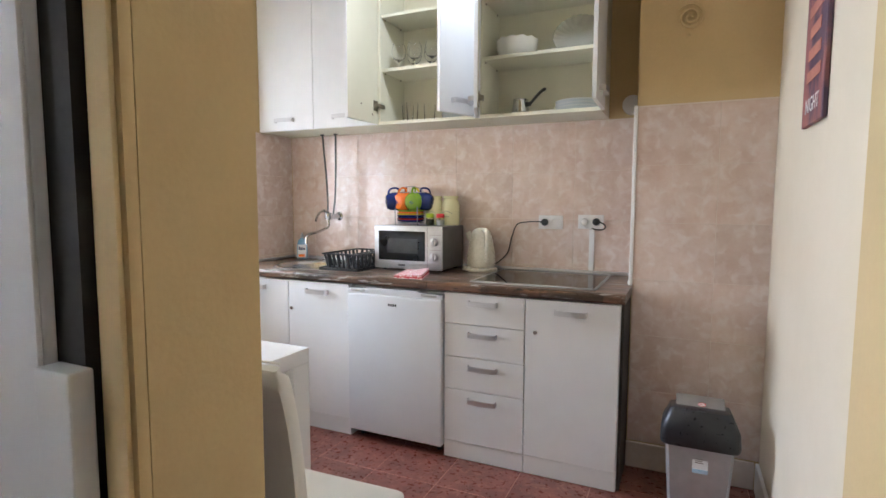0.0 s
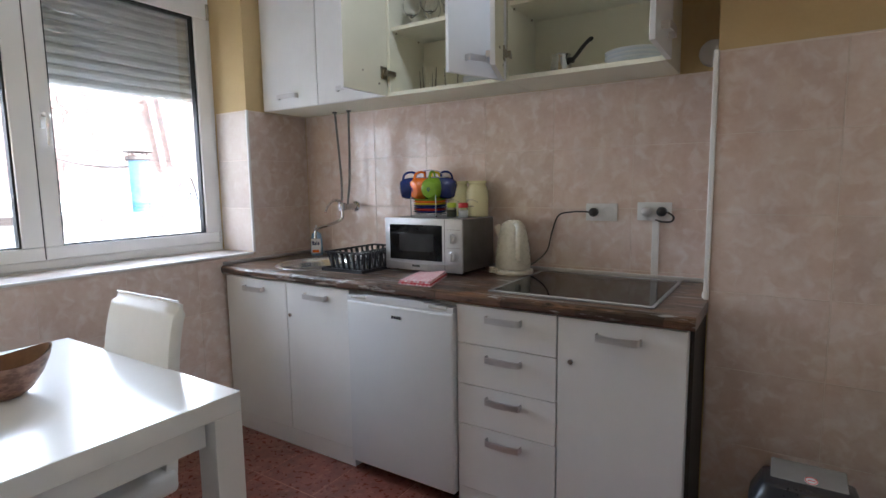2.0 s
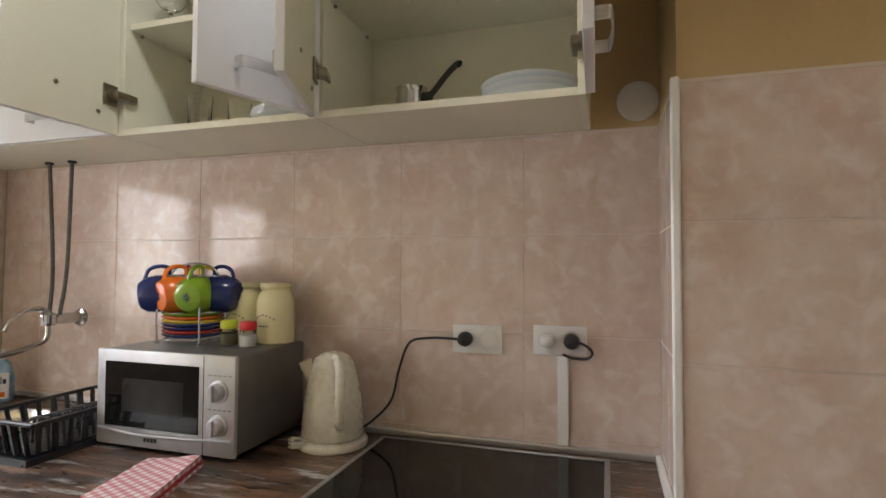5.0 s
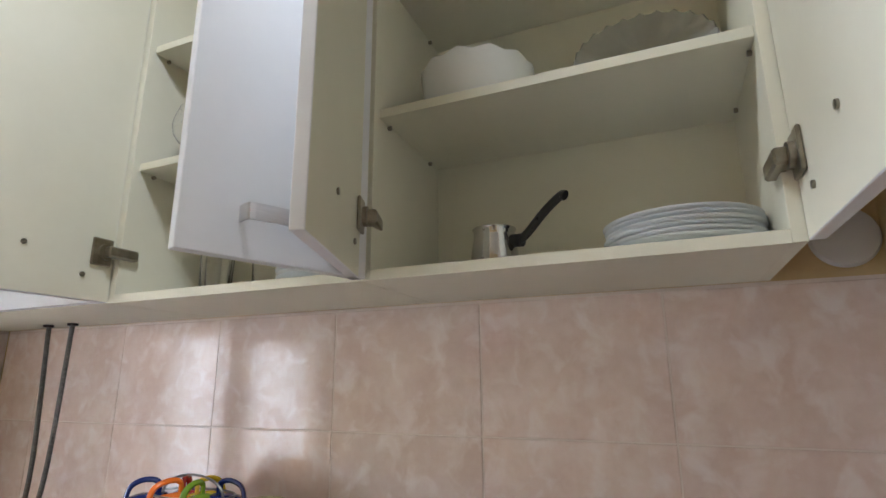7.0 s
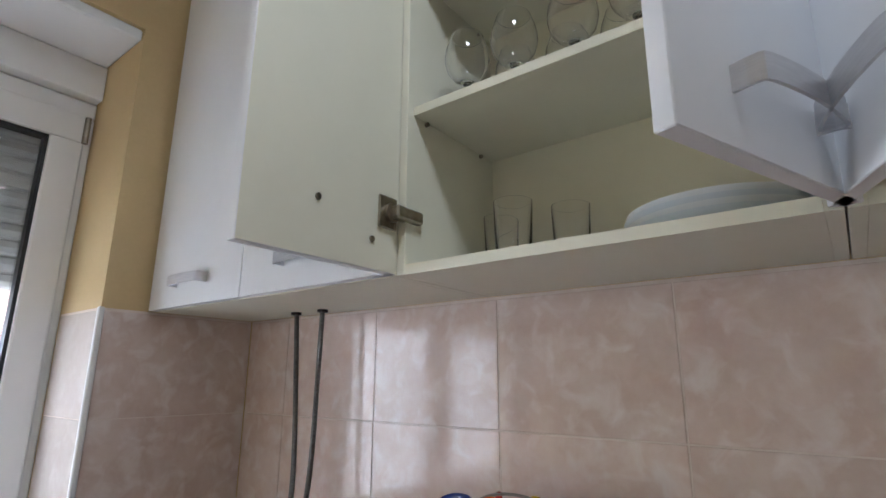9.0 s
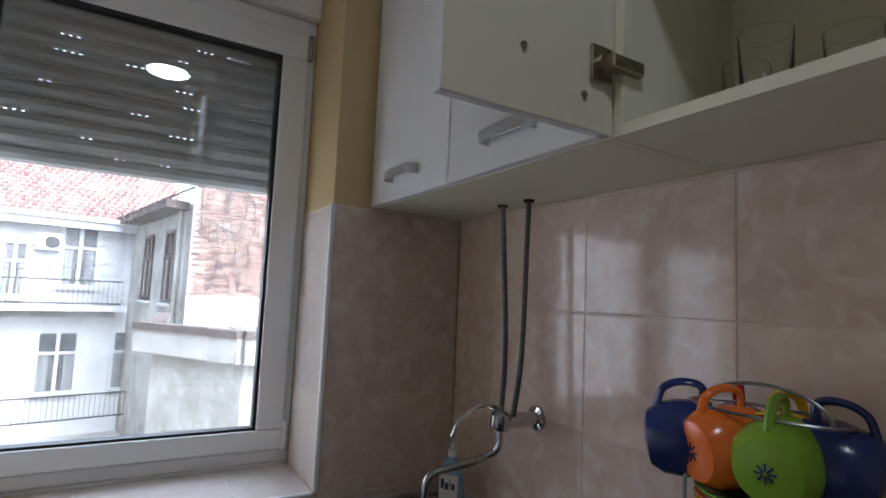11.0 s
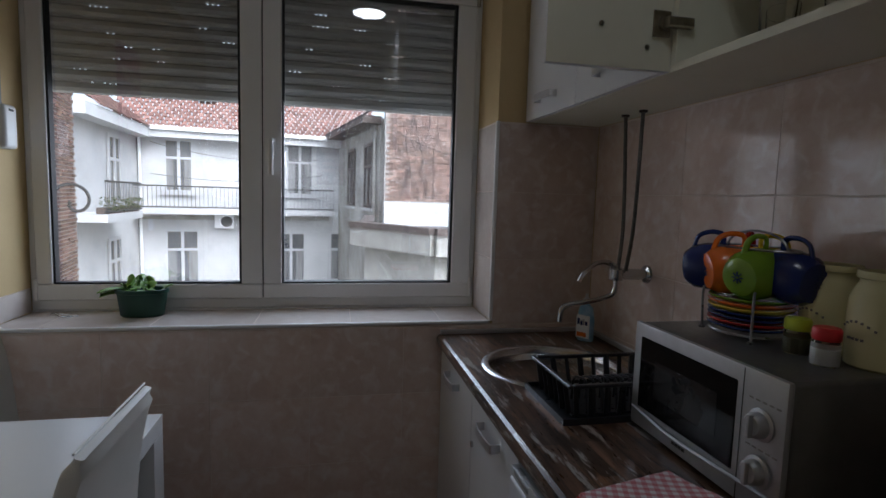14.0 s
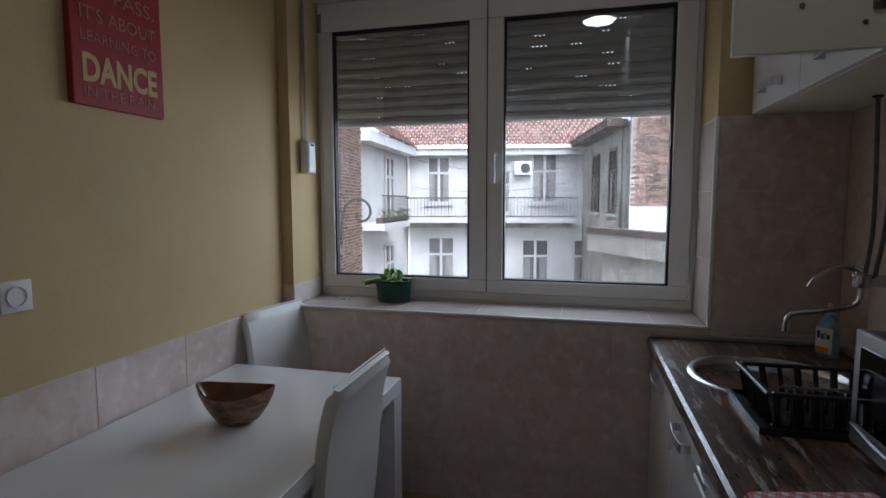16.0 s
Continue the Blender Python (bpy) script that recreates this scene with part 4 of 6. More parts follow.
def mug_stand(zt):
    cx, cy = 0.985, -0.15
    ob = thing("mug_stand", (cx, cy, zt), "chrome wire stand with mugs above and plates below", "mug stand")
    part("base_ring", tube([(cx + 0.075 * math.cos(a), cy + 0.075 * math.sin(a), zt + 0.012) for a in (2 * math.pi * i / 28 for i in range(28))], 0.0028, 6, closed=True), WIRE, ob, "", True)
    for a in (40, 140, 220, 320):
        x, y = cx + 0.092 * math.cos(radians(a)), cy + 0.09 * math.sin(radians(a))
        part("post", tube(smooth_curve([(x, y, zt + 0.004), (x, y, zt + 0.1), (cx + 0.07 * math.cos(radians(a)), cy + 0.05 * math.sin(radians(a)), zt + 0.175)], 5), 0.0026, 6), WIRE, ob, "", True)
        part("foot", lathe([(0, 0), (0.006, 0.001), (0.007, 0.005), (0, 0.010)], (x, y, zt), 10), WIRE, ob)
    part("top_hoop", tube([(cx + 0.1 * math.cos(a), cy + 0.05 * math.sin(a), zt + 0.185) for a in (2 * math.pi * i / 28 for i in range(28))], 0.0026, 6, closed=True), WIRE, ob, "", True)
    part("carry_arch", tube(arc((cx, cy, zt + 0.184), 0.08, 0, 180, 14, v=(0, 0, 0.45)), 0.0026, 6), WIRE, ob, "", True)
    for col, dx, dy, aim in (("blue", -0.112, -0.048, 215), ("orange", -0.044, -0.052, 250), ("green", 0.038, -0.052, 280), ("blue", 0.105, 0.02, 5), ("yellow", 0.02, 0.05, 80), ("red", -0.06, 0.045, 125)):
        mug(col, (cx + dx, cy + dy, zt + 0.188), aim)
    z = zt + 0.016
    for col in ("blue", "red", "blue", "blue", "yellow", "orange", "green"):
        p = thing("saucer", (cx, cy, z), col + " glazed saucer stacked in the wire stand", "saucer", "stacked saucers")
        part("body", lathe([(0, 0), (0.05, 0), (0.07, 0.0035), (0.079, 0.0075), (0.0815, 0.0105), (0.080, 0.0118), (0.076, 0.0100), (0.055, 0.006), (0, 0.004)], (cx, cy, z), 36), CMAT[col], p, "", True)
        z += 0.0095


def storage_jar(x, y, zt):
    ob = thing("storage_jar", (x, y, zt), "cream ceramic storage jar with a printed motif on the microwave", "jar", "cream storage jars")
    pr = [(0, 0), (0.047, 0), (0.0515, 0.004), (0.053, 0.09), (0.0515, 0.118), (0.044, 0.138), (0.0385, 0.146), (0.0385, 0.152), (0.043, 0.154), (0.044, 0.16), (0.043, 0.166), (0.037, 0.166), (0.036, 0.13), (0, 0.125)]
    j = part("body", lathe(pr, (x, y, zt), 36), JAR, ob, "", True)
    bm = bmesh.new()
    for k in range(7):
        a = radians(-95 + (k - 3) * 11)
        zz = zt + 0.066 + 0.012 * math.cos((k - 3) * 0.5)
        box(x + 0.0532 * math.cos(a) - 0.002, x + 0.0532 * math.cos(a) + 0.002, y + 0.0532 * math.sin(a) - 0.0008, y + 0.0532 * math.sin(a) + 0.0008, zz, zz + 0.004, bm=bm)
    for k in range(4):
        a = radians(-95 + (k - 1.5) * 9)
        box(x + 0.0532 * math.cos(a) - 0.0025, x + 0.0532 * math.cos(a) + 0.0025, y + 0.0532 * math.sin(a) - 0.0008, y + 0.0532 * math.sin(a) + 0.0008, zt + 0.048, zt + 0.052, bm=bm)
    part("motif", bm, GREYPL, j, "faint grey print")


def shaker(x, y, zt, lid, fill, what):
    ob = thing("spice_jar", (x, y, zt), what, "spice jar", "small spice jars")
    part("glass", lathe([(0, 0), (0.021, 0), (0.0225, 0.003), (0.0225, 0.036), (0.019, 0.043), (0.018, 0.047)], (x, y, zt), 24), GLASS, ob, "", True)
    part("contents", lathe([(0, 0.002), (0.0205, 0.002), (0.0208, 0.03), (0, 0.032)], (x, y, zt), 20), fill, ob)
    part("lid", lathe([(0.021, 0.044), (0.0225, 0.046), (0.0225, 0.062), (0.02, 0.066), (0, 0.067)], (x, y, zt), 24), lid, ob, "", True)


def kettle():
    x, y = 1.41, -0.125
    ob = thing("kettle", (x, y, WT), "ivory plastic electric kettle on its round base", "kettle")
    part("base", lathe([(0, 0), (0.088, 0), (0.091, 0.006), (0.089, 0.016), (0.076, 0.021), (0, 0.021)], (x, y, WT), 32), KETTLE, ob, "", True)
    bm = lathe([(0, 0.0235), (0.076, 0.0235), (0.079, 0.03), (0.077, 0.08), (0.069, 0.14), (0.058, 0.19), (0.047, 0.22), (0.028, 0.234), (0, 0.238)], (x, y, WT), 32)
    b = part("body", bm, KETTLE, ob, "", True)
    part("spout", tube(smooth_curve([(x - 0.055, y - 0.01, WT + 0.168), (x - 0.068, y - 0.014, WT + 0.196), (x - 0.075, y - 0.015, WT + 0.212)], 4), 0.017, 12, flat=0.7), KETTLE, ob, "", True)
    part("handle", tube(smooth_curve([(x + 0.02, y - 0.03, WT + 0.228), (x + 0.055, y - 0.07, WT + 0.216), (x + 0.068, y - 0.092, WT + 0.16), (x + 0.066, y - 0.092, WT + 0.09), (x + 0.052, y - 0.058, WT + 0.06)], 6), 0.0125, 10, flat=0.8), KETTLE, ob, "", True)
    part("lid_button", box(x - 0.012, x + 0.012, y - 0.012, y + 0.012, WT + 0.226, WT + 0.234, 0.003, 2), SILVERPL, ob)
    part("coiled_flex", tube([(x - 0.06 + 0.018 * math.cos(i * 0.9), y - 0.075 + 0.014 * math.sin(i * 0.9), WT + 0.006 + i * 0.0012) for i in range(20)], 0.0042, 6), KETTLE, ob, "pale flex bundled at the base", True)


def hob():
    x0, x1, y0, y1 = 1.515, 2.095, -0.562, -0.045
    ob = thing("hob", ((x0 + x1) / 2, (y0 + y1) / 2, WT), "black glass-ceramic hob with a steel frame in the worktop", "hob")
    bm = bmesh.new()
    for b in ((x0, x1, y0, y0 + 0.012), (x0, x1, y1 - 0.012, y1), (x0, x0 + 0.012, y0 + 0.012, y1 - 0.012), (x1 - 0.012, x1, y0 + 0.012, y1 - 0.012)):
        box(*b, WT, WT + 0.008, 0.002, bm=bm)
    part("frame", bm, HOBTRIM, ob, "brushed steel edge frame")
    part("glass", box(x0 + 0.0125, x1 - 0.0125, y0 + 0.0125, y1 - 0.0125, WT, WT + 0.0065), BLACKGLASS, ob)


def check_material():
    m = material("red_white_check", (0.72, 0.64, 0.64), (0.78, 0.72, 0.72), 0.9, scale=30, bump=0.4, grain=260)
    n, l = m.node_tree.nodes, m.node_tree.links
    b = n["Principled BSDF"]
    src = b.inputs["Base Color"].links[0].from_socket
    geo = n.new("ShaderNodeNewGeometry")
    mp = n.new("ShaderNodeMapping")
    mp.inputs["Rotation"].default_value = (0, 0, radians(22))
    l.new(geo.outputs["Position"], mp.inputs[0])
    for bands in ("X", "Y"):
        w = n.new("ShaderNodeTexWave")
        w.wave_type, w.bands_direction = "BANDS", bands
        w.inputs["Scale"].default_value = 17.0
        rp = n.new("ShaderNodeValToRGB")
        rp.color_ramp.elements[0].position, rp.color_ramp.elements[1].position = 0.45, 0.55
        rp.color_ramp.elements[1].color = (0.5, 0.5, 0.5, 1)
        mx = n.new("ShaderNodeMix")
        mx.data_type, mx.blend_type = "RGBA", "MIX"
        mx.inputs[7].default_value = (0.50, 0.03, 0.055, 1)
        l.new(mp.outputs[0], w.inputs["Vector"])
        l.new(w.outputs[0], rp.inputs[0])
        l.new(rp.outputs[0], mx.inputs[0])
        l.new(src, mx.inputs[6])
        src = mx.outputs[2]
    l.new(src, b.inputs["Base Color"])
    return m


CHECK = check_material()
TOWELRED = material("red_hem", (0.42, 0.025, 0.04), (0.50, 0.035, 0.05), 0.9, scale=30, bump=0.4, grain=240)


def tea_towel():
    ob = thing("tea_towel", (1.17, -0.48, WT), "folded red and white checked tea towel on the worktop", "tea towel")
    a, b, c, d = Vector((1.122, -0.595, 0)), Vector((1.08, -0.385, 0)), Vector((1.205, -0.352, 0)), Vector((1.28, -0.594, 0))
    rng = random.Random(7)
    for lay in range(4):
        bm, n = bmesh.new(), 12
        top = []
        for i in range(n + 1):
            row = []
            for j in range(n + 1):
                u, v = i / n, j / n
                p = (a * (1 - u) + d * u) * (1 - v) + (b * (1 - u) + c * u) * v
                p = p + (Vector((1.17, -0.48, 0)) - p) * 0.02 * lay
                h = 0.005 + lay * 0.0052 * (0.6 + 0.4 * u) + 0.002 * math.sin(5 * u + lay) * v + 0.0012 * rng.random() + (0.004 if lay else 0.0) * v
                row.append(bm.verts.new((p.x, p.y, WT + h)))
            top.append(row)
        fs = [bm.faces.new((top[i][j], top[i + 1][j], top[i + 1][j + 1], top[i][j + 1])) for i in range(n) for j in range(n)]
        r = bmesh.ops.extrude_face_region(bm, geom=fs)
        for v in r["geom"]:
            if isinstance(v, bmesh.types.BMVert):
                v.co.z -= 0.0048
        bmesh.ops.recalc_face_normals(bm, faces=bm.faces)
        part("fold", bm, TOWELRED if lay == 1 else CHECK, ob, "red edge of a fold" if lay == 1 else "", True)


def soap():
    x, y = 0.14, -0.085
    ob = thing("dish_soap_bottle", (x, y, WT), "white and blue washing-up liquid bottle beside the sink", "bottle")
    bm, rows = bmesh.new(), []
    for w, d, z in ((0.030, 0.018, 0), (0.034, 0.021, 0.006), (0.034, 0.021, 0.08), (0.03, 0.019, 0.105), (0.026, 0.016, 0.125), (0.012, 0.012, 0.136), (0.0105, 0.0105, 0.142)):
        rows.append([bm.verts.new((x + w * math.cos(t), y + d * math.sin(t), WT + z)) for t in (2 * math.pi * k / 24 for k in range(24))])
    for a, b in zip(rows, rows[1:]):
        for k in range(24):
            bm.faces.new((a[k], a[(k + 1) % 24], b[(k + 1) % 24], b[k]))
    bm.faces.new(list(reversed(rows[0])))
    bm.faces.new(rows[-1])
    m = Matrix.Translation((x, y, 0)) @ pose(0, 0, 0, 0, 0, 35) @ Matrix.Translation((-x, -y, 0))
    bmesh.ops.transform(bm, matrix=m, verts=bm.verts)
    part("body", bm, SOAPB, ob, "", True)
    lb = box(x - 0.027, x + 0.027, y - 0.0225, y - 0.019, WT + 0.012, WT + 0.098, 0.002)
    bmesh.ops.transform(lb, matrix=m, verts=lb.verts)
    l = part("label", lb, SOAPW, ob, "white front label with a dark mark")
    mk = bmesh.new()
    for a, b, c, d in ((-0.021, -0.012, 0.062, 0.086), (-0.009, 0.0, 0.060, 0.078), (0.003, 0.006, 0.062, 0.084), (0.009, 0.019, 0.062, 0.077)):
        box(x + a, x + b, y - 0.0232, y - 0.0224, WT + c, WT + d, bm=mk)
    bmesh.ops.transform(mk, matrix=m, verts=mk.verts)
    part("mark", mk, CMAT["blue"], l, "dark blue printed mark")
    fr = box(x - 0.022, x + 0.016, y - 0.0232, y - 0.0224, WT + 0.018, WT + 0.034, 0.0)
    bmesh.ops.transform(fr, matrix=m, verts=fr.verts)
    part("picture", fr, CMAT["orange"], l)
    part("cap", lathe([(0.0125, 0.141), (0.0125, 0.158), (0.006, 0.162), (0.005, 0.176), (0, 0.177)], (x, y, WT), 16), SOAPW, ob, "white push cap", True)


sink()
tap()
dish_rack()
MWT = microwave()
mug_stand(MWT)
storage_jar(1.098, -0.072, MWT)
storage_jar(1.207, -0.085, MWT)
shaker(1.112, -0.16, MWT, LIME, PEPPER, "small glass spice jar with a lime-green lid")
shaker(1.182, -0.172, MWT, REDLID, SALT, "small glass salt jar with a red lid")
kettle()
hob()
tea_towel()
soap()


# ---------- sockets, cables, wall fittings ----------
def socket_plate(name, c, u, nrm, gangs, label):
    """A flush socket plate; c its middle on the wall."""
    ob = thing(name, c, label, "socket")
    c, u, nrm = Vector(c), Vector(u), Vector(nrm)
    m = Matrix((u, Vector((0, 0, 1)), nrm)).transposed().to_4x4()
    m.translation = c
    w = 0.06 * gangs + 0.012
    part("plate", box(-w / 2, w / 2, -0.037, 0.037, 0, 0.009, 0.003, 2, mtx=m), PVC, ob, "", True)
    for i in range(gangs):
        x = (i - (gangs - 1) / 2) * 0.06
        r = lathe([(0.0245, 0.0085), (0.0245, 0.0125), (0.0215, 0.0125), (0.0195, 0.003), (0, 0.003)], (0, 0, 0), 26)
        bmesh.ops.transform(r, matrix=m @ pose(x, 0, 0), verts=r.verts)
        s = part("outlet", r, PVC, ob, "", True)
        bm = bmesh.new()
        for dx in (-0.0095, 0.0095):
            tube([(x + dx, 0, 0.0028), (x + dx, 0, 0.0042)], 0.0028, 10, bm)
        bmesh.ops.transform(bm, matrix=m, verts=bm.verts)
        part("contact_hole", bm, DARK, s)
    return ob


def plug(c, path, label, mat=BLACKPL):
    ob = thing("plug", c, label, "plug")
    x, y, z = c
    bm = lathe([(0.019, 0.0), (0.0195, 0.012), (0.016, 0.028), (0.008, 0.036), (0, 0.037)], (0, 0, 0), 22)
    bmesh.ops.transform(bm, matrix=pose(x, y, z, 90), verts=bm.verts)
    part("body", bm, mat, ob, "", True)
    part("cable", tube(smooth_curve(path, 8), 0.0034, 8), mat, ob, "black rubber flex", True)


socket_plate("wall_socket", (1.765, -0.001, 1.122), (1, 0, 0), (0, -1, 0), 2, "white double wall socket on the tiles with one plug")
socket_plate("wall_socket", (1.977, -0.001, 1.128), (1, 0, 0), (0, -1, 0), 2, "white double wall socket on the tiles with two plugs")
socket_plate("wall_socket", (1.155, YS + 0.001, 1.14), (-1, 0, 0), (0, 1, 0), 1, "white single wall socket on the painted wall")
plug((1.735, -0.01, 1.122), [(1.735, -0.035, 1.122), (1.70, -0.042, 1.125), (1.64, -0.03, 1.122), (1.58, -0.02, 1.105), (1.55, -0.02, 1.03), (1.53, -0.022, 0.95), (1.49, -0.05, 0.90), (1.45, -0.09, WT + 0.02)], "black kettle plug with its flex in the wall socket")
plug((2.007, -0.01, 1.128), [(2.007, -0.035, 1.128), (2.035, -0.045, 1.126), (2.056, -0.04, 1.108), (2.045, -0.03, 1.09), (2.01, -0.024, 1.088), (1.985, -0.018, 1.095)], "black plug with a short looped flex")
plug((1.947, -0.01, 1.128), [(1.947, -0.03, 1.128), (1.945, -0.034, 1.118), (1.952, -0.024, 1.102), (1.962, -0.016, 1.095)], "white plug in the wall socket", PVC)
single("cable_duct", box(1.972, 1.998, -0.016, -0.001, WT + 0.019, 1.09, 0.002), PVC, "white plastic cable duct running down to the worktop", "cable duct")
single("vent_cover", lathe([(0, 0.012), (0.035, 0.012), (0.046, 0.009), (0.05, 0.0)], seg=32), PVC, "round white cover plate on the painted wall", "vent cover", smooth=True).matrix_basis = pose(2.166, 0.003, 1.719, 90)
ob = thing("wall_ornament", (2.414, PY, 2.0), "small swirled plaster hook painted over on the wall", "hook")
part("plaque", tube([Vector((2.414 + r * math.cos(a), PY - 0.003, 2.01 + r * math.sin(a))) for a, r in ((0.35 * i, 0.008 + 0.0011 * i) for i in range(44))], 0.006, 6), PAINT, ob, "", True)
part("knob", lathe([(0.008, 0), (0.008, 0.01), (0, 0.014)], (0, 0, 0), 12), PAINT, ob, "", True).matrix_parent_inverse = ob.matrix_basis.inverted() @ pose(2.414, PY, 1.94, 90)


# ---------- crockery in the open cabinets ----------
ZB = UB + 0.0175


def plate_stack(x, y, z, n, r, label):
    for i in range(n):
        p = thing("plate", (x, y, z), label, "plate", "stacked white plates")
        part("body", lathe([(0, 0), (r * 0.6, 0), (r * 0.66, 0.004), (r * 0.97, 0.013), (r, 0.0155), (r * 0.965, 0.0165), (r * 0.64, 0.0075), (0, 0.0035)], (x + 0.002 * math.sin(i * 2.3), y, z), 48), PORCELAIN if i % 2 else PLATEBLUE, p, "", True)
        z += 0.0075


plate_stack(1.31, -0.15, ZB, 4, 0.118, "white dinner plate stacked in the open cabinet")
plate_stack(1.925, -0.155, ZB, 6, 0.112, "white dinner plate with a blue-grey rim in the open cabinet")


def glass(x, y, z):
    k = 1.1
    ob = thing("wine_glass", (x, y, z), "clear stemmed glass standing on the cabinet shelf", "glass", "stemmed glasses")
    pr = [(0, 0.0), (0.030, 0.0), (0.0305, 0.002), (0.012, 0.005), (0.0048, 0.012), (0.0042, 0.034), (0.008, 0.042), (0.022, 0.05), (0.033, 0.064), (0.0375, 0.082), (0.0355, 0.102), (0.029, 0.121), (0.0272, 0.127), (0.0262, 0.127), (0.028, 0.121), (0.0343, 0.102), (0.0362, 0.082), (0.0318, 0.065), (0.021, 0.0525), (0.007, 0.0455), (0, 0.045)]
    part("body", lathe([(a * k, b * k) for a, b in pr], (x, y, z), 32), GLASS, ob, "", True)


for i, (x, y) in enumerate(((0.945, -0.215), (1.042, -0.213), (1.148, -0.21), (1.25, -0.215), (0.99, -0.115), (1.095, -0.112), (1.2, -0.115))):
    glass(x, y, 1.9622)
for x, y in ((0.935, -0.09), (1.0, -0.16), (1.07, -0.08)):
    ob = thing("tumbler", (x, y, ZB), "clear straight drinking glass in the cabinet", "glass", "tumblers")
    part("body", lathe([(0, 0), (0.028, 0), (0.03, 0.003), (0.034, 0.115), (0.0325, 0.115), (0.0285, 0.008), (0, 0.007)], (x, y, ZB), 28), GLASS, ob, "", True)


def coffee_pot():
    x, y = 1.615, -0.105
    ob = thing("coffee_pot", (x, y, ZB), "steel coffee pot with a black handle in the open cabinet", "pot")
    part("body", lathe([(0, 0), (0.042, 0), (0.046, 0.006), (0.044, 0.04), (0.038, 0.08), (0.0375, 0.088), (0.0405, 0.094), (0.0395, 0.095), (0.0365, 0.088), (0.042, 0.04), (0.043, 0.008), (0, 0.004)], (x, y, ZB), 36), CHROME, ob, "", True)
    part("bracket", tube([(x + 0.037, y - 0.01, ZB + 0.068), (x + 0.056, y - 0.016, ZB + 0.066)], 0.012, 10), BLACKPL, ob, "", True)
    part("handle", tube(smooth_curve([(x + 0.045, y - 0.012, ZB + 0.062), (x + 0.068, y - 0.02, ZB + 0.078), (x + 0.10, y - 0.03, ZB + 0.108), (x + 0.13, y - 0.042, ZB + 0.128), (x + 0.14, y - 0.046, ZB + 0.127)], 5), 0.0105, 10, flat=0.7), BLACKPL, ob, "black plastic handle", True)


coffee_pot()
ob = thing("serving_bowl", (1.605, -0.15, 1.9622), "deep white porcelain bowl with a fluted rim on the shelf", "bowl")
bm = lathe([(0, 0), (0.07, 0), (0.084, 0.006), (0.102, 0.045), (0.107, 0.092), (0.1055, 0.094), (0.099, 0.045), (0.08, 0.011), (0, 0.006)], (1.605, -0.15, 1.9622), 48)
for v in bm.verts:
    a = math.atan2(v.co.y + 0.15, v.co.x - 1.605)
    if v.co.z > 2.03:
        v.co.z += 0.004 * math.cos(12 * a)
part("body", bm, PORCELAIN, ob, "", True)
ob = thing("glass_platter", (1.9, -0.08, 1.9622), "clear ribbed glass dish leaning at the back of the shelf", "dish")
bm = lathe([(0, 0.0), (0.075, 0.0), (0.112, 0.014), (0.122, 0.026), (0.119, 0.027), (0.108, 0.017), (0.073, 0.005), (0, 0.005)], (0, 0, 0), 72)
for v in bm.verts:
    a = math.atan2(v.co.y, v.co.x)
    r = math.hypot(v.co.x, v.co.y)
    v.co.z += 0.0035 * math.cos(24 * a) * (r > 0.09)
bmesh.ops.transform(bm, matrix=pose(1.9, -0.075, 2.062, 62), verts=bm.verts)
part("body", bm, MILKGLASS, ob, "", True)


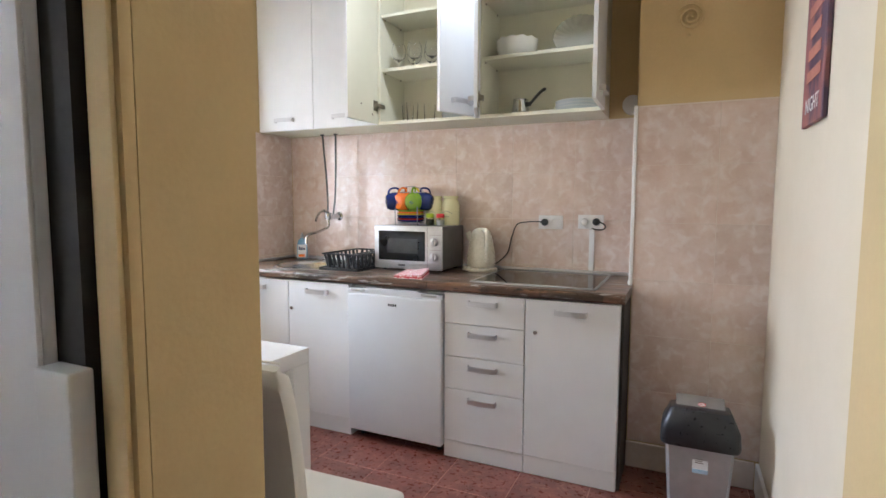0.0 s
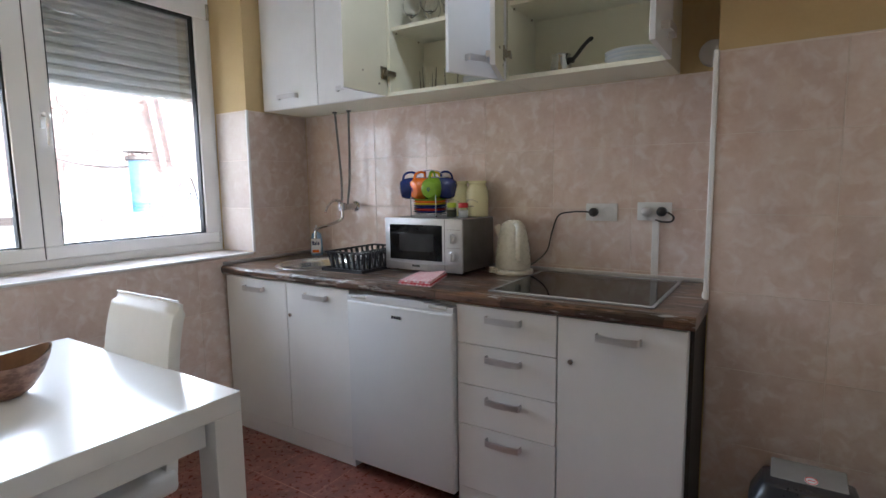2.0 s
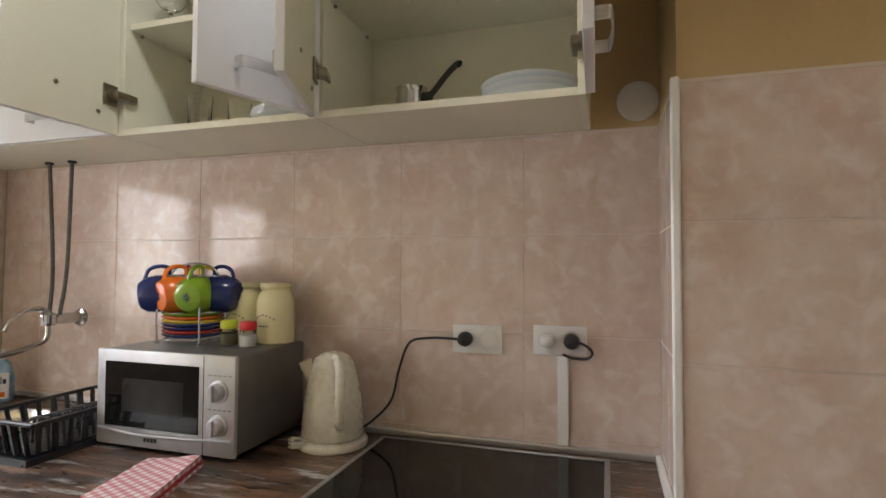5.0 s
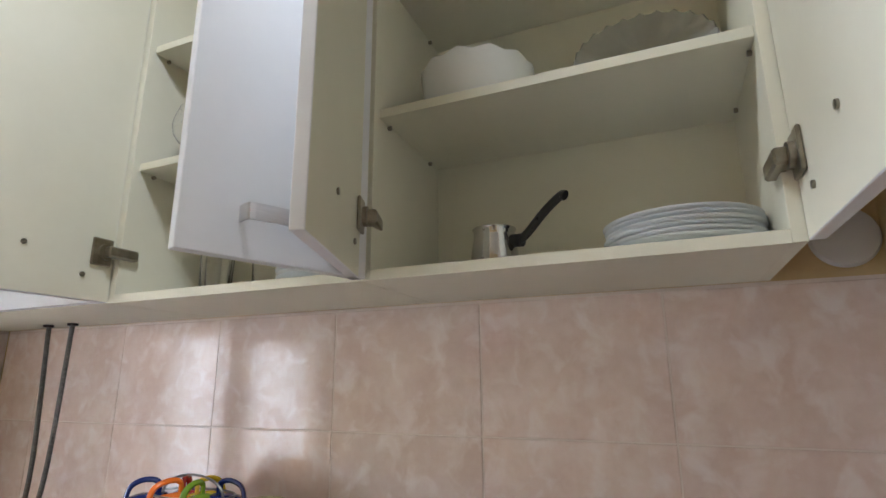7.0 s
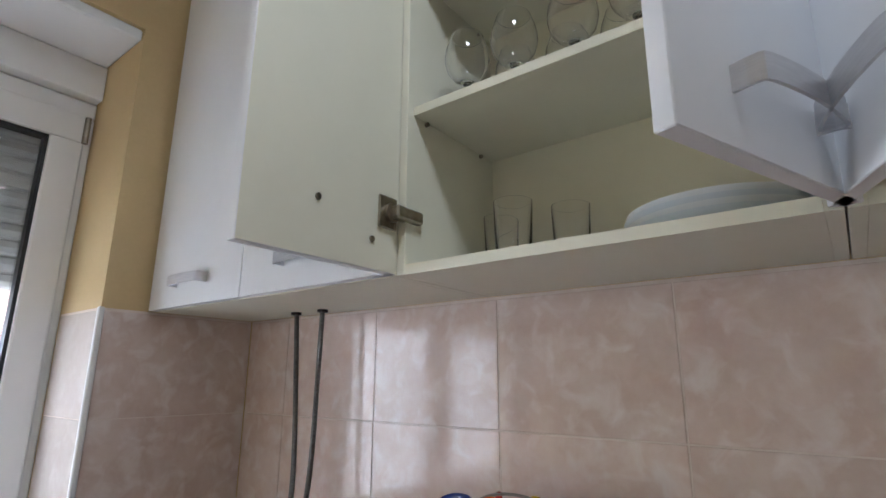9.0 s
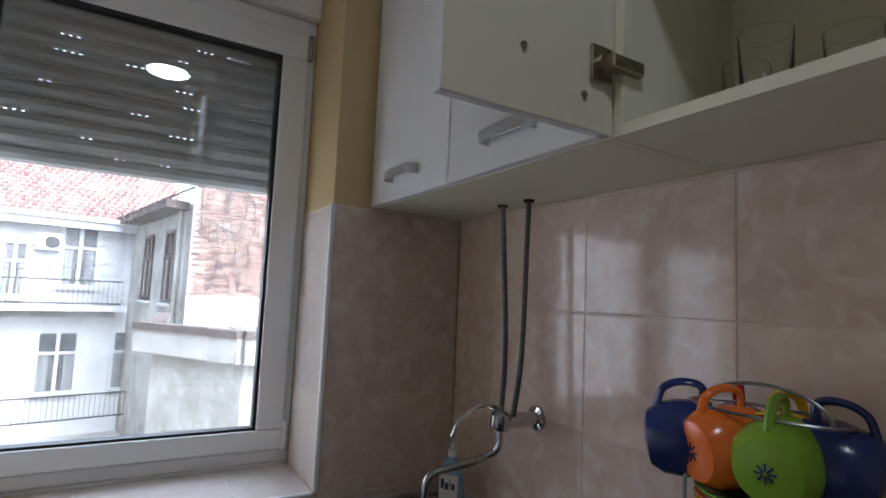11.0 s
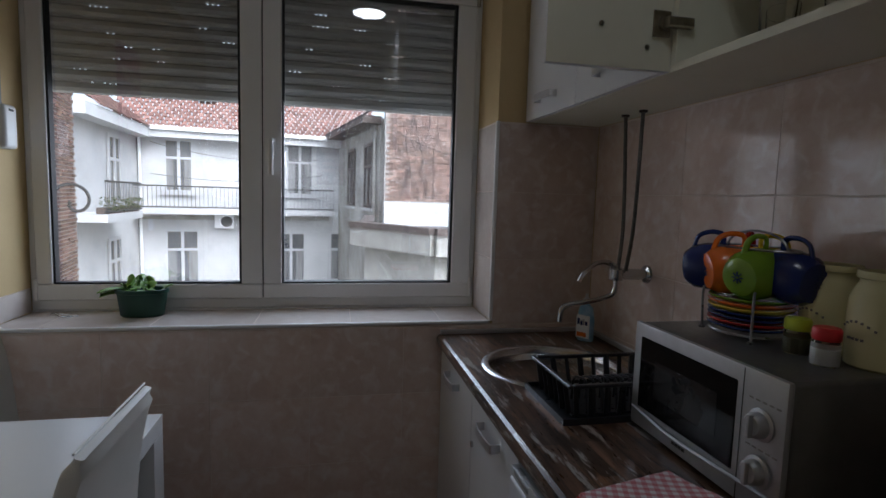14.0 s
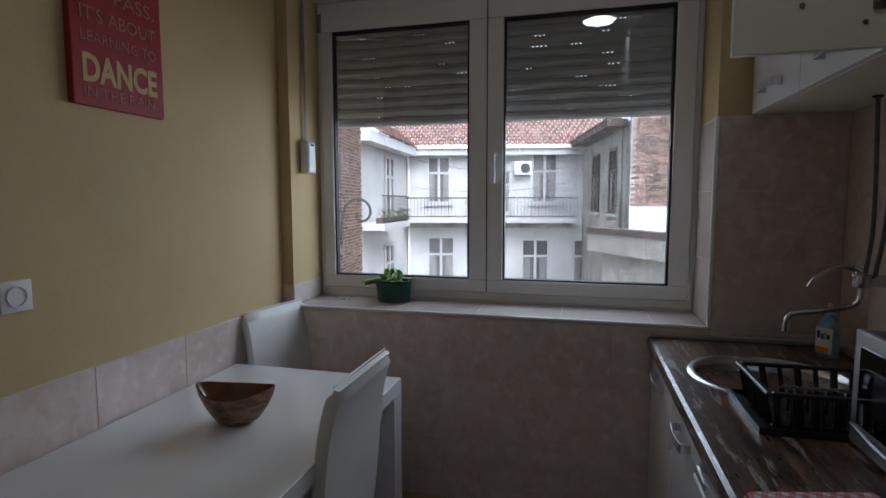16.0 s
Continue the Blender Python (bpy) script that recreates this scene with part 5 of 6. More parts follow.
# ---------- bin, sill things, signs, lamp ----------
def waste_bin():
    x, y = 2.51, -0.60
    ob = thing("waste_bin", (x, y, 0), "silver plastic swing-lid bin with a black lid", "bin")
    bm, rows = bmesh.new(), []
    for w, d, z in ((0.098, 0.075, 0), (0.102, 0.08, 0.01), (0.122, 0.098, 0.33), (0.124, 0.1, 0.335)):
        rows.append([bm.verts.new((x + sx * w, y + sy * d, z)) for sx, sy in ((-1, -0.82), (-0.9, -1), (0.9, -1), (1, -0.82), (1, 0.82), (0.9, 1), (-0.9, 1), (-1, 0.82))])
    for a, b in zip(rows, rows[1:]):
        for k in range(8):
            bm.faces.new((a[k], a[(k + 1) % 8], b[(k + 1) % 8], b[k]))
    bm.faces.new(list(reversed(rows[0])))
    bm.faces.new(rows[-1])
    part("body", bm, SILVERPL, ob, "silver-grey tapered body")
    bm, rows = bmesh.new(), []
    for w, d, z in ((0.136, 0.112, 0.30), (0.140, 0.116, 0.318), (0.136, 0.112, 0.36), (0.118, 0.098, 0.40), (0.108, 0.088, 0.424), (0.1, 0.08, 0.428)):
        rows.append([bm.verts.new((x + sx * w, y + sy * d, z + (0.03 if z < 0.31 else 0) * (sy > 0) - 0.014 * sy * (z > 0.35))) for sx, sy in ((-1, -0.8), (-0.93, -0.93), (-0.8, -1), (0.8, -1), (0.93, -0.93), (1, -0.8), (1, 0.8), (0.93, 0.93), (0.8, 1), (-0.8, 1), (-0.93, 0.93), (-1, 0.8))])
    for a, b in zip(rows, rows[1:]):
        for k in range(12):
            bm.faces.new((a[k], a[(k + 1) % 12], b[(k + 1) % 12], b[k]))
    bm.faces.new(rows[-1])
    part("lid_frame", bm, BLACKPL, ob, "glossy black lid frame", True)
    f = part("flap", box(-0.088, 0.088, -0.078, 0.078, 0, 0.006, 0.003, 2), GREYPL, ob, "grey swing flap")
    f.matrix_parent_inverse = ob.matrix_basis.inverted() @ pose(x, y, 0.4275, 10)
    part("sticker", lathe([(0, 0.0065), (0.0155, 0.0065), (0.0155, 0.0060)], (0.006, 0.005, 0), 24), PVC, f, "round white sticker with a red ring")
    part("sticker_ring", tube([(0.006 + 0.0135 * math.cos(a), 0.005 + 0.0135 * math.sin(a), 0.0068) for a in (2 * math.pi * i / 24 for i in range(24))], 0.0014, 4, closed=True), REDLID, f)
    part("sticker_bar", box(-0.003, 0.015, 0.0035, 0.0065, 0.0064, 0.0072, mtx=Matrix.Translation((0.0, 0, 0)) @ pose(0, 0, 0, 0, 0, 0)), REDLID, f)
    lab = part("label", box(-0.027, 0.027, -0.001, 0.0, -0.035, 0.035, 0.0), SOAPW, ob, "white and blue product label")
    lab.matrix_parent_inverse = ob.matrix_basis.inverted() @ pose(x + 0.005, y - 0.0935, 0.235, -3.2)
    b2 = part("band", box(-0.027, 0.027, -0.002, -0.001, -0.035, -0.02), SOAPB, lab)
    bars = bmesh.new()
    for i in range(4):
        box(-0.018, 0.012 - 0.004 * (i % 2), -0.0018, -0.001, 0.004 + i * 0.007, 0.0065 + i * 0.007, bm=bars)
    part("print", bars, GREYPL, lab)


waste_bin()


def flower_pot():
    x, y, z = -0.185, -1.695, WZ0 + 0.0005
    ob = thing("flower_pot", (x, y, z), "dark green oval pot with a small succulent on the sill", "plant")
    bm, rows = bmesh.new(), []
    for a, b, h in ((0.045, 0.068, 0), (0.05, 0.074, 0.004), (0.058, 0.085, 0.085), (0.062, 0.09, 0.087), (0.062, 0.09, 0.1), (0.056, 0.084, 0.1), (0.053, 0.078, 0.08), (0.0, 0.0, 0.08)):
        if a:
            rows.append([bm.verts.new((x + a * math.cos(t), y + b * math.sin(t), z + h)) for t in (2 * math.pi * k / 32 for k in range(32))])
        else:
            c = bm.verts.new((x, y, z + h))
    for a, b in zip(rows, rows[1:]):
        for k in range(32):
            bm.faces.new((a[k], a[(k + 1) % 32], b[(k + 1) % 32], b[k]))
    bm.faces.new(list(reversed(rows[0])))
    for k in range(32):
        bm.faces.new((rows[-1][k], rows[-1][(k + 1) % 32], c))
    part("pot", bm, POTGREEN, ob, "", True)
    part("soil", lathe([(0.0, 0.088), (0.05, 0.084)], (x, y, z), 20), SOIL, ob)
    rng = random.Random(11)
    for i in range(30):
        a, el = rng.uniform(0, 6.28), rng.uniform(15, 80)
        L, wd = rng.uniform(0.035, 0.06), rng.uniform(0.012, 0.019)
        px, py = x + rng.uniform(-0.028, 0.028), y + rng.uniform(-0.055, 0.06)
        if i % 7 == 0:
            py, el, L = y - 0.055, 12, 0.085
            a = -1.5
        d = Vector((math.cos(a) * math.cos(radians(el)), math.sin(a) * math.cos(radians(el)), math.sin(radians(el))))
        sd = d.cross(Vector((0, 0, 1))).normalized()
        nn = sd.cross(d)
        lf = bmesh.new()
        base = Vector((px, py, z + 0.082 + rng.uniform(0, 0.035)))
        rs = []
        for t, w in ((0, 0.15), (0.25, 0.6), (0.55, 1.0), (0.8, 0.85), (1.0, 0.25)):
            c = base + d * (L * t) + Vector((0, 0, -0.4 * L * t * t * (1 - el / 90)))
            rs.append([lf.verts.new(c + sd * wd * w), lf.verts.new(c + nn * 0.0035), lf.verts.new(c - sd * wd * w), lf.verts.new(c - nn * 0.0035)])
        for p, q in zip(rs, rs[1:]):
            for k in range(4):
                lf.faces.new((p[k], p[(k + 1) % 4], q[(k + 1) % 4], q[k]))
        lf.faces.new(list(reversed(rs[0])))
        lf.faces.new(rs[-1])
        part("leaf", lf, LEAF, ob, "", True)


flower_pot()


def fruit_bowl():
    x, y, z = 0.835, -1.80, 0.7425
    ob = thing("decorative_bowl", (x, y, z), "mottled brown shell bowl with pointed ends on the table", "bowl")
    def skin(k, inner):
        bm, rows, n = bmesh.new(), [], 40
        for f, h in ((0.42, 0.0), (0.62, 0.012), (0.82, 0.04), (0.95, 0.07), (1.0, 0.092)):
            row = []
            for i in range(n):
                t = 2 * math.pi * i / n
                tip = 1 + 0.28 * f * abs(math.cos(t)) ** 5
                px, py = 0.09 * f * tip * math.cos(t), 0.075 * f * math.sin(t)
                hh = h + (0.016 * abs(math.cos(t)) ** 3 - 0.006 * abs(math.sin(t))) * (h / 0.092)
                row.append(bm.verts.new((px * k, py * k, max(hh, 0.0) + (0.005 if inner and h < 0.08 else 0))))
            rows.append(row)
        for a, b in zip(rows, rows[1:]):
            for i in range(n):
                bm.faces.new((a[i], a[(i + 1) % n], b[(i + 1) % n], b[i]))
        bm.faces.new(list(reversed(rows[0])))
        if inner:
            bmesh.ops.reverse_faces(bm, faces=bm.faces)
        bmesh.ops.transform(bm, matrix=pose(x, y, z, 0, 0, 98), verts=bm.verts)
        return bm
    part("shell", skin(1.0, False), BLOTCH, ob, "", True)
    part("inside", skin(0.965, True), BOWLIN, ob, "glossy brown inside", True)


fruit_bowl()


def dance_sign():
    x0, x1, z0, z1, y = 0.683, 0.988, 1.612, 2.147, YS
    ob = thing("wall_sign", ((x0 + x1) / 2, y, z0), "dark red wooden sign with cream lettering on the wall", "sign")
    b = part("board", box(x0, x1, y + 0.001, y + 0.022, z0, z1, 0.004, 2), SIGNRED, ob)
    xc = (x0 + x1) / 2
    m = lambda z: pose(xc, y + 0.0225, z, 0, 0, 180)
    for body, z, size, w, mat, bold in (("THE STORM", 1.985, 0.085, 0.245, SIGNCREAM, 0.0022), ("TO PASS.", 1.912, 0.056, 0.25, SIGNPALE, 0), ("IT'S ABOUT", 1.848, 0.052, 0.25, SIGNPALE, 0), ("LEARNING TO", 1.79, 0.042, 0.25, SIGNPALE, 0), ("DANCE", 1.706, 0.10, 0.25, SIGNCREAM, 0.0035), ("IN THE RAIN.", 1.647, 0.04, 0.245, SIGNPALE, 0)):
        part("lettering", text_bm(body, size, m(z), 0.0008, w, bold), mat, b)


dance_sign()


def poster():
    y0, y1, z0, z1, x = -1.165, -0.90, 1.452, 2.04, XE
    ob = thing("wall_poster", (x, (y0 + y1) / 2, z0), "purple and orange wall plaque with white lettering", "sign")
    b = part("board", box(x - 0.014, x - 0.001, y0, y1, z0, z1, 0.002), POSTER, ob)
    m = lambda z: pose(x - 0.0145, (y0 + y1) / 2, z, 0, 0, -90)
    part("lettering", text_bm("NIGHT", 0.06, m(1.507), 0.0006, 0.17), PVC, b)
    bm = bmesh.new()
    for i in range(7):
        w = 0.09 - 0.012 * (i % 3)
        box(x - 0.0152, x - 0.014, (y0 + y1) / 2 - w, (y0 + y1) / 2 + w, 1.577 + i * 0.062, 1.609 + i * 0.062, bm=bm)
    part("text_bars", bm, SIGNPALE, b, "lines of unreadable pale lettering")


poster()


def ceiling_lamp():
    x, y = 1.42, -0.768
    ob = thing("ceiling_lamp", (x, y, CT), "round flush ceiling lamp, switched on", "lamp")
    part("rim", lathe([(0.118, 0), (0.122, -0.01), (0.119, -0.03), (0.112, -0.03)], (x, y, CT), 40), PVC, ob, "white rim", True)
    part("diffuser", lathe([(0.112, -0.028), (0.108, -0.034), (0.06, -0.039), (0, -0.04)], (x, y, CT), 40), LAMP, ob, "lit opal diffuser", True)


ceiling_lamp()


# ---------- doorway and hall ----------
def doorway():
    c = thing("door_casing", (1.74, YS - 0.22, 0), "ochre moulded casing on the hall side of the doorway", "trim", kind="structure")
    part("moulding", box(DX0 - 0.07, DX0 + 0.002, YS - 0.242, YS - 0.221, 0, DZ + 0.05, 0.006, 2), PAINT, c, "", True)
    part("moulding", box(DX0 - 0.034, DX0 - 0.006, YS - 0.252, YS - 0.2425, 0, DZ + 0.05, 0.004, 2), PAINT, c, "", True)
    h = thing("hall_cabinet", (1.5, -2.45, 0), "tall white hall cabinet with a dark-painted gap beside its door", "cabinet")
    part("door", box(1.25, 1.58, -2.415, -2.395, 0.02, 2.0, 0.004, 2), WHITE, h)
    # near-black sheet gives the gap beside the door its shade
    part("gap_shade_sheet", box(1.2, 1.64, -2.393, -2.371, 0.0, 2.02), DARK, h)
    part("edge_strip", box(1.5728, 1.5804, -2.4225, -2.4155, 0.02, 2.0, 0.002), PVC, h)
    part("lower_panel", box(1.5802, 1.66, -2.43, -2.3935, 0.02, 0.985, 0.004, 2), WHITE, h, "white lower panel")
    structure("baseboard", box(XE - 0.016, XE - 0.001, YS + 0.001, PY - 0.012, 0.001, 0.125, 0.003), PVC, "pale skirting along the side wall", "skirting")


doorway()


# ---------- outside ----------
def quad_wall(p, q, z0, z1, thick):
    """A wall slab between plan points p and q; its face is on the left of p to q."""
    p, q = Vector((*p, 0)), Vector((*q, 0))
    d = (q - p).normalized()
    m = Matrix((d, Vector((-d.y, d.x, 0)), Vector((0, 0, 1)))).transposed().to_4x4()
    m.translation = p
    return box(0, (q - p).length, -thick, 0, z0, z1, mtx=m), m, (q - p).length


def far_window(parent, m, s, z0, w, h, dark=False):
    """A two-leaf window with a transom, set on a facade at s along it."""
    win = part("window", box(s - w / 2, s + w / 2, -0.02, 0.03, z0, z0 + h, mtx=m), OUTGLASS, parent)
    bm = bmesh.new()
    t = 0.09
    for b in ((s - w / 2 - 0.05, s - w / 2 + t, z0, z0 + h), (s + w / 2 - t, s + w / 2 + 0.05, z0, z0 + h), (s - t / 1.5, s + t / 1.5, z0, z0 + h), (s - w / 2, s + w / 2, z0 + h * 0.64, z0 + h * 0.64 + t * 1.2), (s - w / 2 - 0.05, s + w / 2 + 0.05, z0 + h - 0.02, z0 + h + 0.1), (s - w / 2, s + w / 2, z0 - 0.02, z0 + 0.09)):
        box(b[0], b[1], 0.025, 0.09, b[2], b[3], mtx=m, bm=bm)
    part("frame", bm, RUST if dark else STUCCOW, win, "dark weathered timber frame" if dark else "white timber frame")
    bm = bmesh.new()
    for k in (-1, 1):
        box(s + k * w * 0.3 - w * 0.12, s + k * w * 0.3 + w * 0.12, 0.031, 0.04, z0 + 0.1, z0 + h * 0.63, mtx=m, bm=bm)
    part("curtain", bm, CURTAIN, win, "grey curtain behind the glass")
    part("sill", box(s - w / 2 - 0.12, s + w / 2 + 0.12, 0.0, 0.16, z0 - 0.12, z0 - 0.03, mtx=m), STUCCOW, win)


def railing(name, a, b, z, label, h=0.95):
    ob = thing(name, (*a, z), label, "railing", "balcony railings")
    a, b = Vector((*a, z)), Vector((*b, z))
    for k, hh in enumerate((0.08, h)):
        part("rail", tube([a + Vector((0, 0, hh)), b + Vector((0, 0, hh))], 0.03, 6), IRON, ob)
    n = int((b - a).length / 0.16)
    bm = bmesh.new()
    for i in range(n + 1):
        p = a + (b - a) * (i / n)
        tube([p + Vector((0, 0, 0.05)), p + Vector((0, 0, h))], 0.012, 4, bm)
    part("bars", bm, IRON, ob, "thin upright bars")
    return ob


def pitched(parent, name, rows, cols, p, u, v, mat, w, l):
    """Overlapping roof tiles: p the eave corner, u along it, v up the slope, joined."""
    p, u, v = Vector(p), Vector(u).normalized(), Vector(v).normalized()
    n = u.cross(v)
    vs, fs = [], []
    for r in range(rows):
        for c in range(cols):
            o = p + u * ((c + (0.5 if r % 2 else 0)) * w) + v * (r * l)
            k = len(vs)
            e = 0.035 + 0.012 * math.sin(c * 3.7 + r * 1.9)
            for du, dv, dn in ((0.02, 0, 0), (w * 0.5, 0, 0.03), (w - 0.02, 0, 0), (w - 0.02, l * 1.15, -e), (w * 0.5, l * 1.15, 0.03 - e), (0.02, l * 1.15, -e)):
                vs.append(o + u * du + v * dv + n * (dn + 0.04))
            fs += [(k, k + 1, k + 4, k + 5), (k + 1, k + 2, k + 3, k + 4)]
            for du in (0.02, w - 0.02):
                vs.append(o + u * du + n * 0.0)
            fs += [(k + 6, k + 7, k + 2, k + 1, k)]
    me = bpy.data.meshes.new(name)
    me.from_pydata(vs, [], fs)
    me.materials.append(mat)
    ob = new(name, me)
    ob.parent = parent
    if parent.data is None:
        ob.matrix_parent_inverse = parent.matrix_basis.inverted()
    return tagged(ob, kind="stuff")


def courtyard():
    gz = -4.5
    bm = bmesh.new()
    vs = [bm.verts.new(c) for c in ((-400, -400, gz), (400, -400, gz), (400, 400, gz), (-400, 400, gz))]
    bm.faces.new(vs)
    structure("ground", bm, GROUND, "grey courtyard ground", "ground")
    far = thing("white_house", (-24, -5.5, gz), "white two-storey courtyard house with balcony and clay roof", "house")
    eave, slab = 3.95, 0.55
    bm, m, L = quad_wall((-24.7, 1.0), (-22.8, -9.1), gz, eave, 0.5)
    part("wall", bm, STUCCOW, far, "white rendered wall")
    # facade runs from its north end to the corner
    for s, z, w, h in ((3.6, slab + 0.7, 1.25, 2.3), (8.7, slab + 0.7, 1.15, 2.2), (4.0, -2.85, 1.35, 2.3), (8.6, -2.85, 1.35, 2.4), (5.6, slab + 0.25, 0.8, 2.0), (1.6, -2.85, 1.2, 2.3)):
        far_window(far, m, s, z, w, h)
    part("balcony", box(2.2, L, 0.0, 1.1, slab - 0.22, slab, mtx=m), STUCCOW, far, "white balcony slab")
    part("cornice", box(-0.3, L + 0.2, 0.0, 0.55, eave - 0.42, eave - 0.1, mtx=m), STUCCOW, far, "white moulded eaves cornice")
    # thin strip of the greyer stucco directly below the slab
    part("lower_band", box(2.2, L, 0.0, 0.02, slab - 0.5, slab - 0.23, mtx=m), STUCCOG, far, "darker grey band under the balcony")
    part("gutter", box(-0.3, L + 0.2, 0.5, 0.68, eave - 0.12, eave + 0.04, mtx=m), PVC, far, "pale gutter")
    r = m.to_3x3()
    pitched(far, "roof", 22, 44, m @ Vector((-0.4, 0.65, eave)), r @ Vector((1, 0, 0)), r @ Vector((0, -0.80, 0.56)), ROOFTILE, 0.26, 0.3)
    sk = part("skylight", box(7.2, 7.9, -1.75, -1.15, eave + 1.5, eave + 1.86, 0.0, mtx=m), OUTGLASS, far)
    railing("balcony_railing", (m @ Vector((2.2, 1.08, 0))).xy, (m @ Vector((L, 1.08, 0))).xy, slab, "dark iron railing on the white balcony")
    railing("balcony_railing", (m @ Vector((1.0, 1.3, 0))).xy, (m @ Vector((L, 1.3, 0))).xy, -3.7, "dark iron railing on the lower gallery")
    ac = thing("air_conditioner", m @ Vector((5.0 - 0.35, 0.2, slab + 2.0)), "white outdoor air conditioning unit on the house wall", "air conditioner", "outdoor units")
    for s, z in ((4.65, slab + 2.05), (6.9, -0.3)):
        if s > 5:
            ac = thing("air_conditioner", m @ Vector((s, 0.2, z)), "grey outdoor air conditioning unit on the house wall", "air conditioner", "outdoor units")
        part("case", box(s - 0.4, s + 0.4, 0.05, 0.36, z, z + 0.62, 0.02, mtx=m), PVC, ac)
        bm = lathe([(0.23, 0), (0.24, 0.02), (0.05, 0.015), (0, 0.015)], (0, 0, 0), 20)
        bmesh.ops.transform(bm, matrix=m @ pose(s - 0.1, 0.362, z + 0.3, -90), verts=bm.verts)
        part("fan_grille", bm, IRON, ac)
    # left wing
    lw = thing("white_wing", (-20, -8.5, gz), "white side wing with a planted balcony", "house")
    bm, m2, L2 = quad_wall((-22.8, -9.1), (-15.6, -8.7), gz, eave, 0.5)
    part("wall", bm, STUCCOW, lw, "white rendered wall")
    for s, z, h in ((3.0, slab + 0.25, 2.4), (3.2, -2.85, 2.3)):
        far_window(lw, m2, s, z, 1.3, h)
    part("cornice", box(-0.2, L2, 0.0, 0.6, eave - 0.45, eave - 0.05, mtx=m2), STUCCOW, lw, "white moulded eaves cornice")
    part("balcony", box(3.6, L2, 0.0, 1.1, slab - 0.25, slab, mtx=m2), STUCCOW, lw, "weathered balcony slab")
    pitched(lw, "roof", 14, 22, m2 @ Vector((-0.3, 0.7, eave)), m2.to_3x3() @ Vector((1, 0, 0)), m2.to_3x3() @ Vector((0, -0.8, 0.56)), ROOFTILE, 0.3, 0.34)
    railing("balcony_railing", (m2 @ Vector((3.6, 1.06, 0))).xy, (m2 @ Vector((L2, 1.06, 0))).xy, slab, "dark iron railing with planters", 1.0)
    rng = random.Random(3)
    for i in range(4):
        pl = thing("planter", m2 @ Vector((4.1 + i * 0.9, 0.9, slab)), "balcony planter with straggly plants", "planter", "balcony planters")
        s0 = 4.1 + i * 0.9
        part("trough", box(s0 - 0.4, s0 + 0.4, 0.78, 1.03, slab, slab + 0.2, 0.02, mtx=m2), RUST, pl)
        bm = bmesh.new()
        for _ in range(60):
            c = m2 @ Vector((s0 + rng.uniform(-0.4, 0.4), 0.95 + rng.uniform(-0.2, 0.3), slab + rng.uniform(0.1, 0.5)))
            d = Vector((rng.uniform(-1, 1), rng.uniform(-1, 1), rng.uniform(-0.3, 1))).normalized() * rng.uniform(0.06, 0.14)
            e = d.orthogonal().normalized() * 0.04
            bm.faces.new([bm.verts.new(c - e), bm.verts.new(c + d * 0.5 - e * 0.2), bm.verts.new(c + d), bm.verts.new(c + e)])
        part("leaves", bm, FOLIAGE, pl, "straggly green leaves")
    part("downpipe", tube([m @ Vector((L - 0.1, 0.12, eave - 0.2)), m @ Vector((L - 0.1, 0.12, gz))], 0.06, 8), PVC, far, "white downpipe")
    # right wing, weathered stucco
    rw = thing("grey_wing", (-21, 0.3, gz), "weathered grey stucco wing with a dark tiled roof", "house")
    bm, m3, L3 = quad_wall((-17.3, 0.58), (-24.6, -0.78), gz, 4.1, 0.6)
    part("wall", bm, STUCCOG, rw, "stained peeling stucco")
    for s, z in ((1.2, slab + 0.35), (4.2, slab + 0.35)):
        far_window(rw, m3, s, z, 1.15, 2.3, True)
    part("eaves", box(-0.4, L3, 0.0, 0.7, 3.85, 4.1, mtx=m3), RUST, rw, "dark timber eaves")
    r3 = m3.to_3x3()
    pitched(rw, "roof", 14, 30, m3 @ Vector((-0.5, 0.75, 4.1)), r3 @ Vector((1, 0, 0)), r3 @ Vector((0, -0.82, 0.52)), SLATE, 0.27, 0.32)
    part("end_wall", box(-0.2, 0.0, -6.0, 0.0, gz, 4.05, mtx=m3), STUCCOG, rw)
    part("downpipe", tube([m3 @ Vector((0.15, 0.1, 3.95)), m3 @ Vector((0.15, 0.1, gz))], 0.07, 8), STUCCOG, rw)
    # brick gable and the near brick flank
    gb = thing("brick_gable", (-15.5, 5, gz), "old exposed-brick gable wall with bare climbers", "house")
    part("wall", box(-16.4, -16.0, 0.68, 13.0, gz, 9.5), MORTAR, gb, "brick gable masonry")
    part("white_base", box(-15.998, -15.93, 0.68, 13.0, gz, 1.15), STUCCOW, gb, "whitewashed lower strip")
    bricks(gb, -15.999, 0.72, 12.9, 1.2, 7.5, 0.26, 0.085, "x")
    rng = random.Random(9)
    for i in range(9):
        y, z = 1.15 + rng.uniform(0, 1.6) + (i > 5) * rng.uniform(1, 5), 1.3
        pts = [(-15.9, y, z)]
        for _ in range(9):
            y, z = y + rng.uniform(-0.22, 0.22), z + rng.uniform(0.25, 0.55)
            pts.append((-15.9, y, z))
        part("climber", tube(smooth_curve(pts, 3), 0.011, 5), IRON, gb, "bare climbing stem")
    for k in (0.0, 0.42):
        part("flue_pipe", tube([(-15.8, 8.15 + k, 2.1), (-15.8, 7.75 + k, 4.9)], 0.085, 10), STUCCOW, gb, "pale leaning flue pipe")
    nb = thing("brick_flank", (-9, -6.2, gz), "old brick flank wall of the neighbouring house", "house")
    bm, m4, L4 = quad_wall((-12.2, -6.98), (-6.2, -5.98), gz, 9.0, 0.4)
